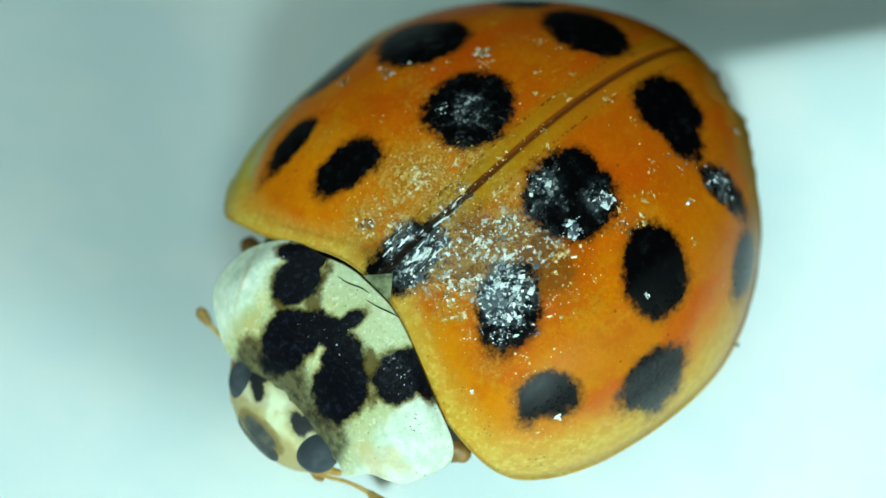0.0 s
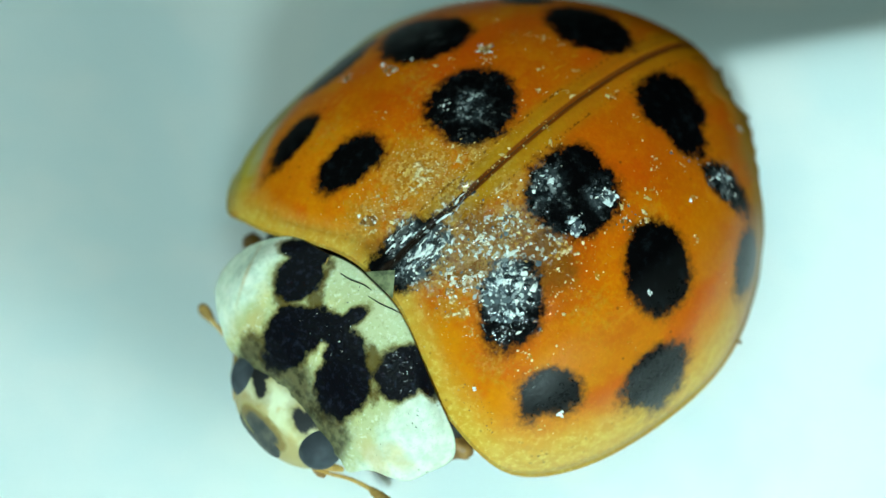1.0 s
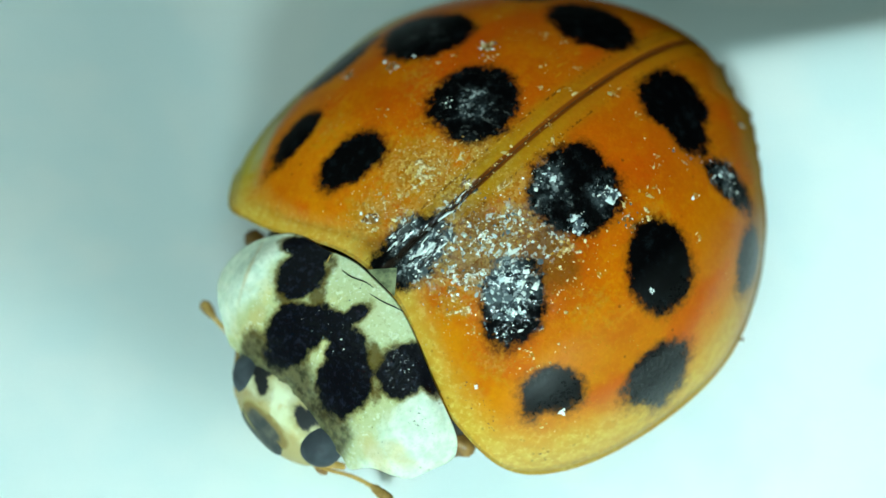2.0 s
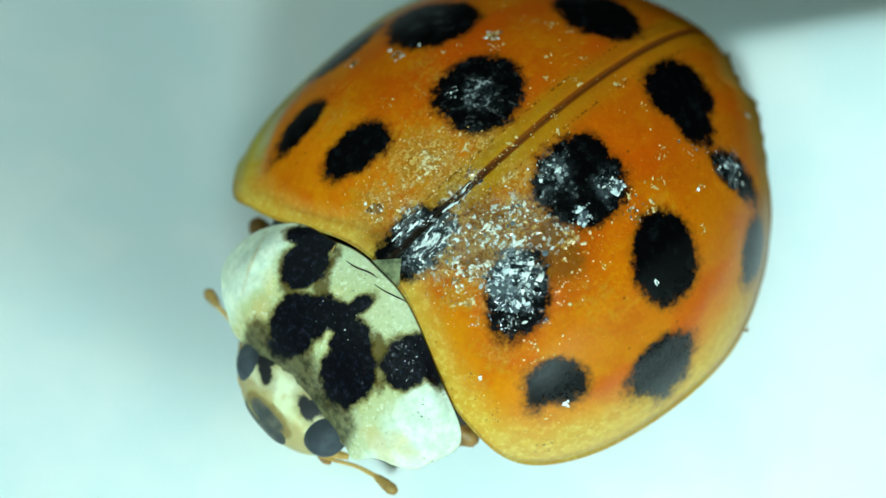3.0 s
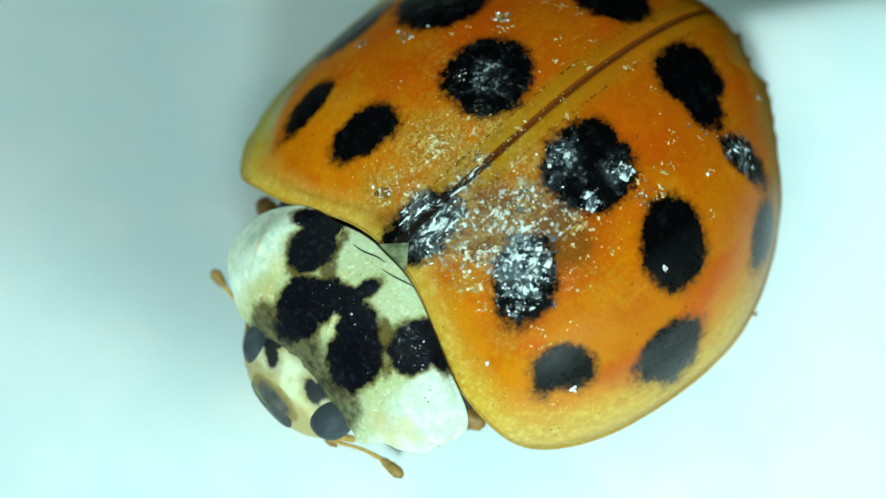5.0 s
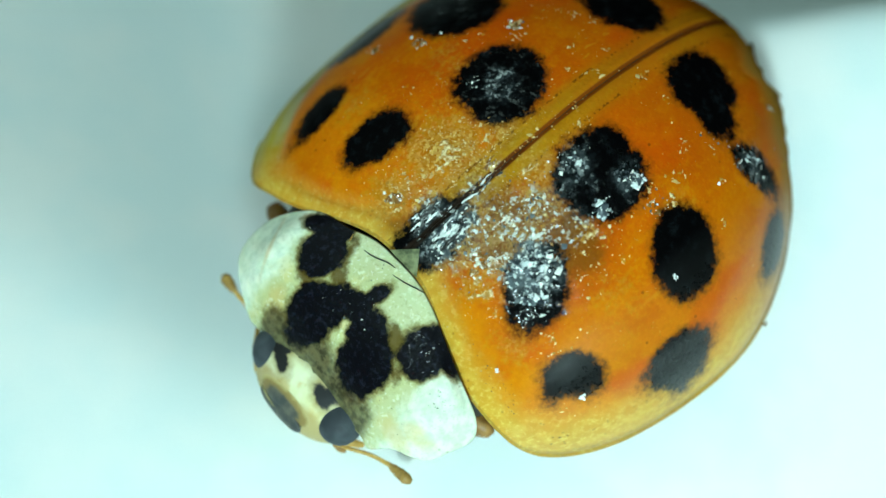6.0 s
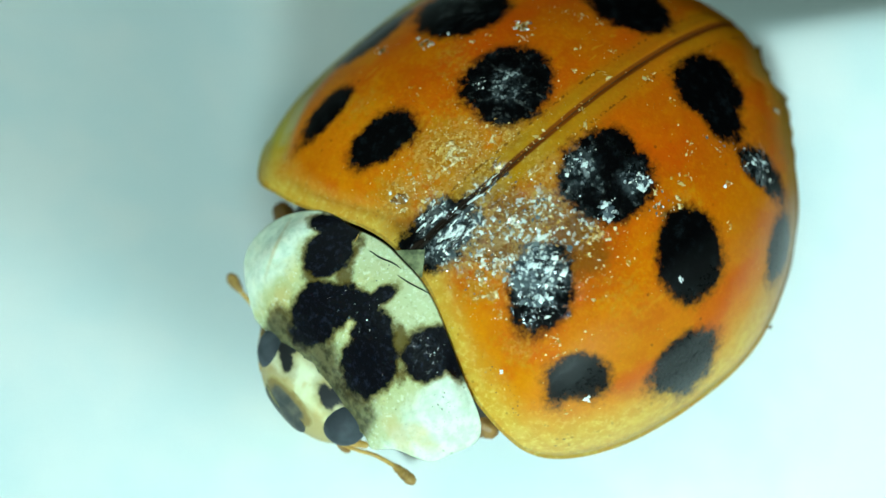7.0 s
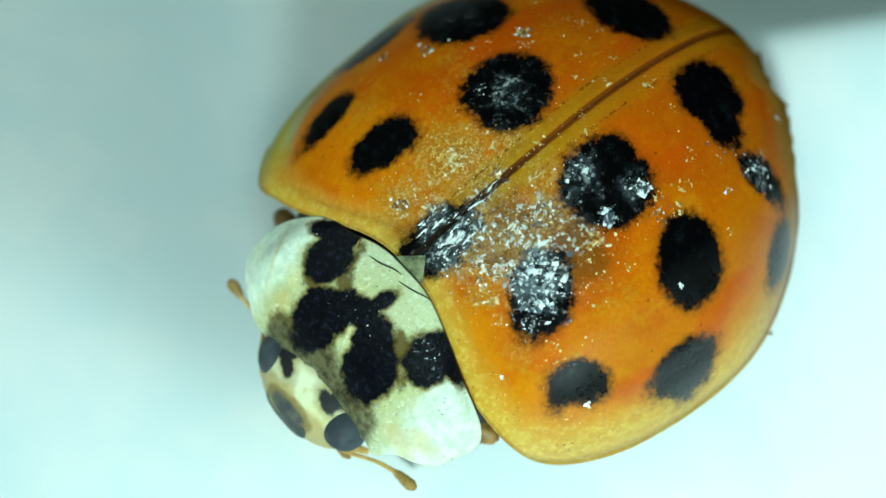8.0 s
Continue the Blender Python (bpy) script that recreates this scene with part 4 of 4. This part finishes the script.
scatter("dark_specks", [(2.22, 1.75, 0.05, 0.22, 26, 0.009), (2.05, 1.55, 0.12, 0.25, 12, 0.008), (-0.9, 2.45, 0.5, 0.05, 14, 0.008), (0.2, 0.2, 0.9, 0.9, 16, 0.008)], DARK, "tiny dark specks on the wing cases", shell_point, 15)
scatter("dark_specks", [(2.88, 1.22, 0.10, 0.10, 22, 0.009), (2.70, 1.10, 0.12, 0.10, 8, 0.008), (3.20, 1.10, 0.10, 0.15, 5, 0.010)], DARK, "tiny dark specks on the pronotum", plate_point, 16)


def crust(patches, seed, name, material, label):
    """Thin broken crust: the grown-over parts of a rough layer that comes and goes above the shell."""
    pieces = []
    for k, (cu, cv, ru, rv, cover, thick) in enumerate(patches):
        n = 110 if ru > 0.4 else 70
        long, wide = (0.20, 0.065) if abs(cv) < 0.25 else (0.10, 0.10)
        a, b = np.meshgrid(np.linspace(-1, 1, n), np.linspace(-1, 1, n))
        u, v = cu + ru * a, cv + rv * b
        base = dome(u, v)
        grain = np.array([0.62 * noise.noise(Vector((x / long + seed, y / wide, k))) + 0.5 * noise.noise(Vector((2.5 * x / long, 2.5 * y / wide + seed, k))) for x, y in zip(u.ravel(), v.ravel())]).reshape(u.shape)
        fold = np.array([1 - 3 * abs(noise.noise(Vector((x / 0.09 + 3.1, y / 0.12 + seed, k + 0.5)))) for x, y in zip(u.ravel(), v.ravel())]).reshape(u.shape)
        lift = grain + cover - 1.1 * np.clip(a * a + b * b, 0, 2) ** 1.2
        h = np.clip(np.tanh(3 * lift), -0.6, 1) * thick * (1.2 + 0.9 * fold)
        pos = np.stack([u, bent(u, v), base + h], -1).reshape(-1, 3)
        keep = (lift > -0.3) & (gauge(u, v) < 0.98) & (u < front_edge(v))
        flat = keep.ravel()
        pieces.append((pos, [q for q in grid_faces(n, n) if flat[list(q)].all()]))
    ob = part(name, mesh_of(name, *joined(*pieces)), material)
    tagged(ob, label, "crust", kind="stuff")
    ob.matrix_world = AT_BUG


SPOT_CRUST = [(1.22, 1.00, 0.26, 0.22, 0.22, 0.016), (1.30, 1.02, 0.30, 0.26, 0.02, 0.016), (1.42, 0.90, 0.17, 0.15, 0.25, 0.016), (1.46, 1.26, 0.26, 0.18, 0.22, 0.014),
              (-0.19, 1.02, 0.13, 0.14, 0.38, 0.016), (0.33, 1.02, 0.15, 0.15, 0.34, 0.015), (0.20, 0.46, 0.30, 0.20, 0.02, 0.010), (-1.45, 1.50, 0.22, 0.18, 0.16, 0.014)]
BARE_CRUST = [(1.50, 0.72, 0.24, 0.22, 0.14, 0.014), (1.18, 0.55, 0.46, 0.40, -0.04, 0.012), (1.58, 0.62, 0.28, 0.24, 0.0, 0.012), (1.79, -0.52, 0.10, 0.10, 0.25, 0.012), (0.85, -0.12, 0.35, 0.12, -0.12, 0.009),
              (-2.22, 1.12, 0.12, 0.10, -0.05, 0.008), (-1.95, 1.55, 0.12, 0.12, -0.05, 0.008), (0.95, 0.85, 0.42, 0.36, -0.10, 0.012), (0.88, 0.60, 0.34, 0.28, 0.02, 0.013),
              (-0.47, -1.21, 0.13, 0.11, 0.22, 0.015), (0.33, -1.83, 0.16, 0.12, 0.22, 0.015), (0.66, -2.16, 0.14, 0.12, 0.15, 0.014), (-0.13, 1.36, 0.20, 0.13, 0.16, 0.014)]
LINE_CRUST = [(1.05, 0.06, 0.42, 0.10, 0.05, 0.010), (1.62, 0.20, 0.30, 0.19, 0.34, 0.016), (1.62, -0.14, 0.34, 0.16, 0.14, 0.012)]
crust(LINE_CRUST, 4.7, "seam_crust", SEAM_CRUST, "streaky grey-white crust along the wing seam")
crust(SPOT_CRUST, 4.7, "salt_crust", CRUST, "broken white crust dried on the black spots")
crust(BARE_CRUST, 6.1, "dirt_crust", TAN_CRUST, "broken tan and white crust dried on the orange shell")
crust([(1.15, -0.50, 0.45, 0.34, -0.08, 0.009), (0.55, -0.42, 0.36, 0.24, -0.14, 0.009), (1.60, -0.60, 0.30, 0.28, -0.12, 0.009), (0.62, 1.14, 0.34, 0.28, -0.10, 0.010),
       (0.05, -1.38, 0.30, 0.26, -0.20, 0.009), (1.00, 1.62, 0.42, 0.30, -0.24, 0.009), (-0.35, 1.42, 0.24, 0.22, -0.14, 0.010), (1.78, 0.85, 0.28, 0.34, -0.12, 0.010),
       (-0.55, -1.20, 0.24, 0.22, -0.16, 0.010), (1.75, 1.55, 0.32, 0.30, -0.24, 0.009), (0.55, 0.22, 0.30, 0.16, -0.10, 0.009)],
      9.2, "dust_film", FILM, "pale yellowish film of dust on the wing cases")


def crumb(u, v, size, label, seed, material=None):
    """One larger white crumb: a few chips grown together."""
    rng = np.random.default_rng(seed)
    c, nrm = shell_point(u, v)
    pieces = [flake(rng, c + nrm * size * 0.3 + rng.normal(0, size * 0.45, 3), nrm, size) for _ in range(5)]
    ob = part("crumb", mesh_of("crumb", *joined(*pieces), smooth=False), material or CRUMB)
    tagged(ob, label, "crumb", "crumbs on the shell")
    ob.matrix_world = AT_BUG
    return ob


for k, (u, v, size) in enumerate([(0.14, 1.99, 0.034), (1.63, 2.27, 0.045), (2.17, 1.57, 0.028), (-0.92, 1.55, 0.03)]):
    crumb(u, v, size, "small white crumb stuck to the wing case", 20 + k)


crumb(-0.64, 2.72, 0.030, "tiny brown crumb on the rim of the wing case", 41, HORN)


def bristle(points, material, label):
    on = [plate_point(u, v)[0] + np.array((0, 0, lift)) for u, v, lift in points]
    ob = part("bristle", mesh_of("bristle", *tube(on, [0.003] + [0.0075] * (len(on) - 2) + [0.003], 8, 8)), material)
    tagged(ob, label, "hair", "hairs on the pronotum")
    ob.matrix_world = AT_BUG
    return ob


bristle([(2.36, -0.46, 0.015), (2.34, -0.33, 0.02), (2.28, -0.18, 0.02), (2.26, -0.08, 0.01)], BLACK_HAIR, "thin curved black hair lying on the pronotum")
bristle([(2.33, -0.05, 0.008), (2.30, 0.10, 0.015), (2.25, 0.25, 0.02), (2.22, 0.36, 0.03)], BLACK_HAIR, "thin curved black hair lying on the pronotum")
bristle([(2.40, -0.66, 0.0), (2.37, -0.655, 0.05), (2.34, -0.66, 0.09)], AMBER, "short pale bristle at the rear edge of the pronotum")


def motions():
    """Nothing but the camera moves."""


motions()
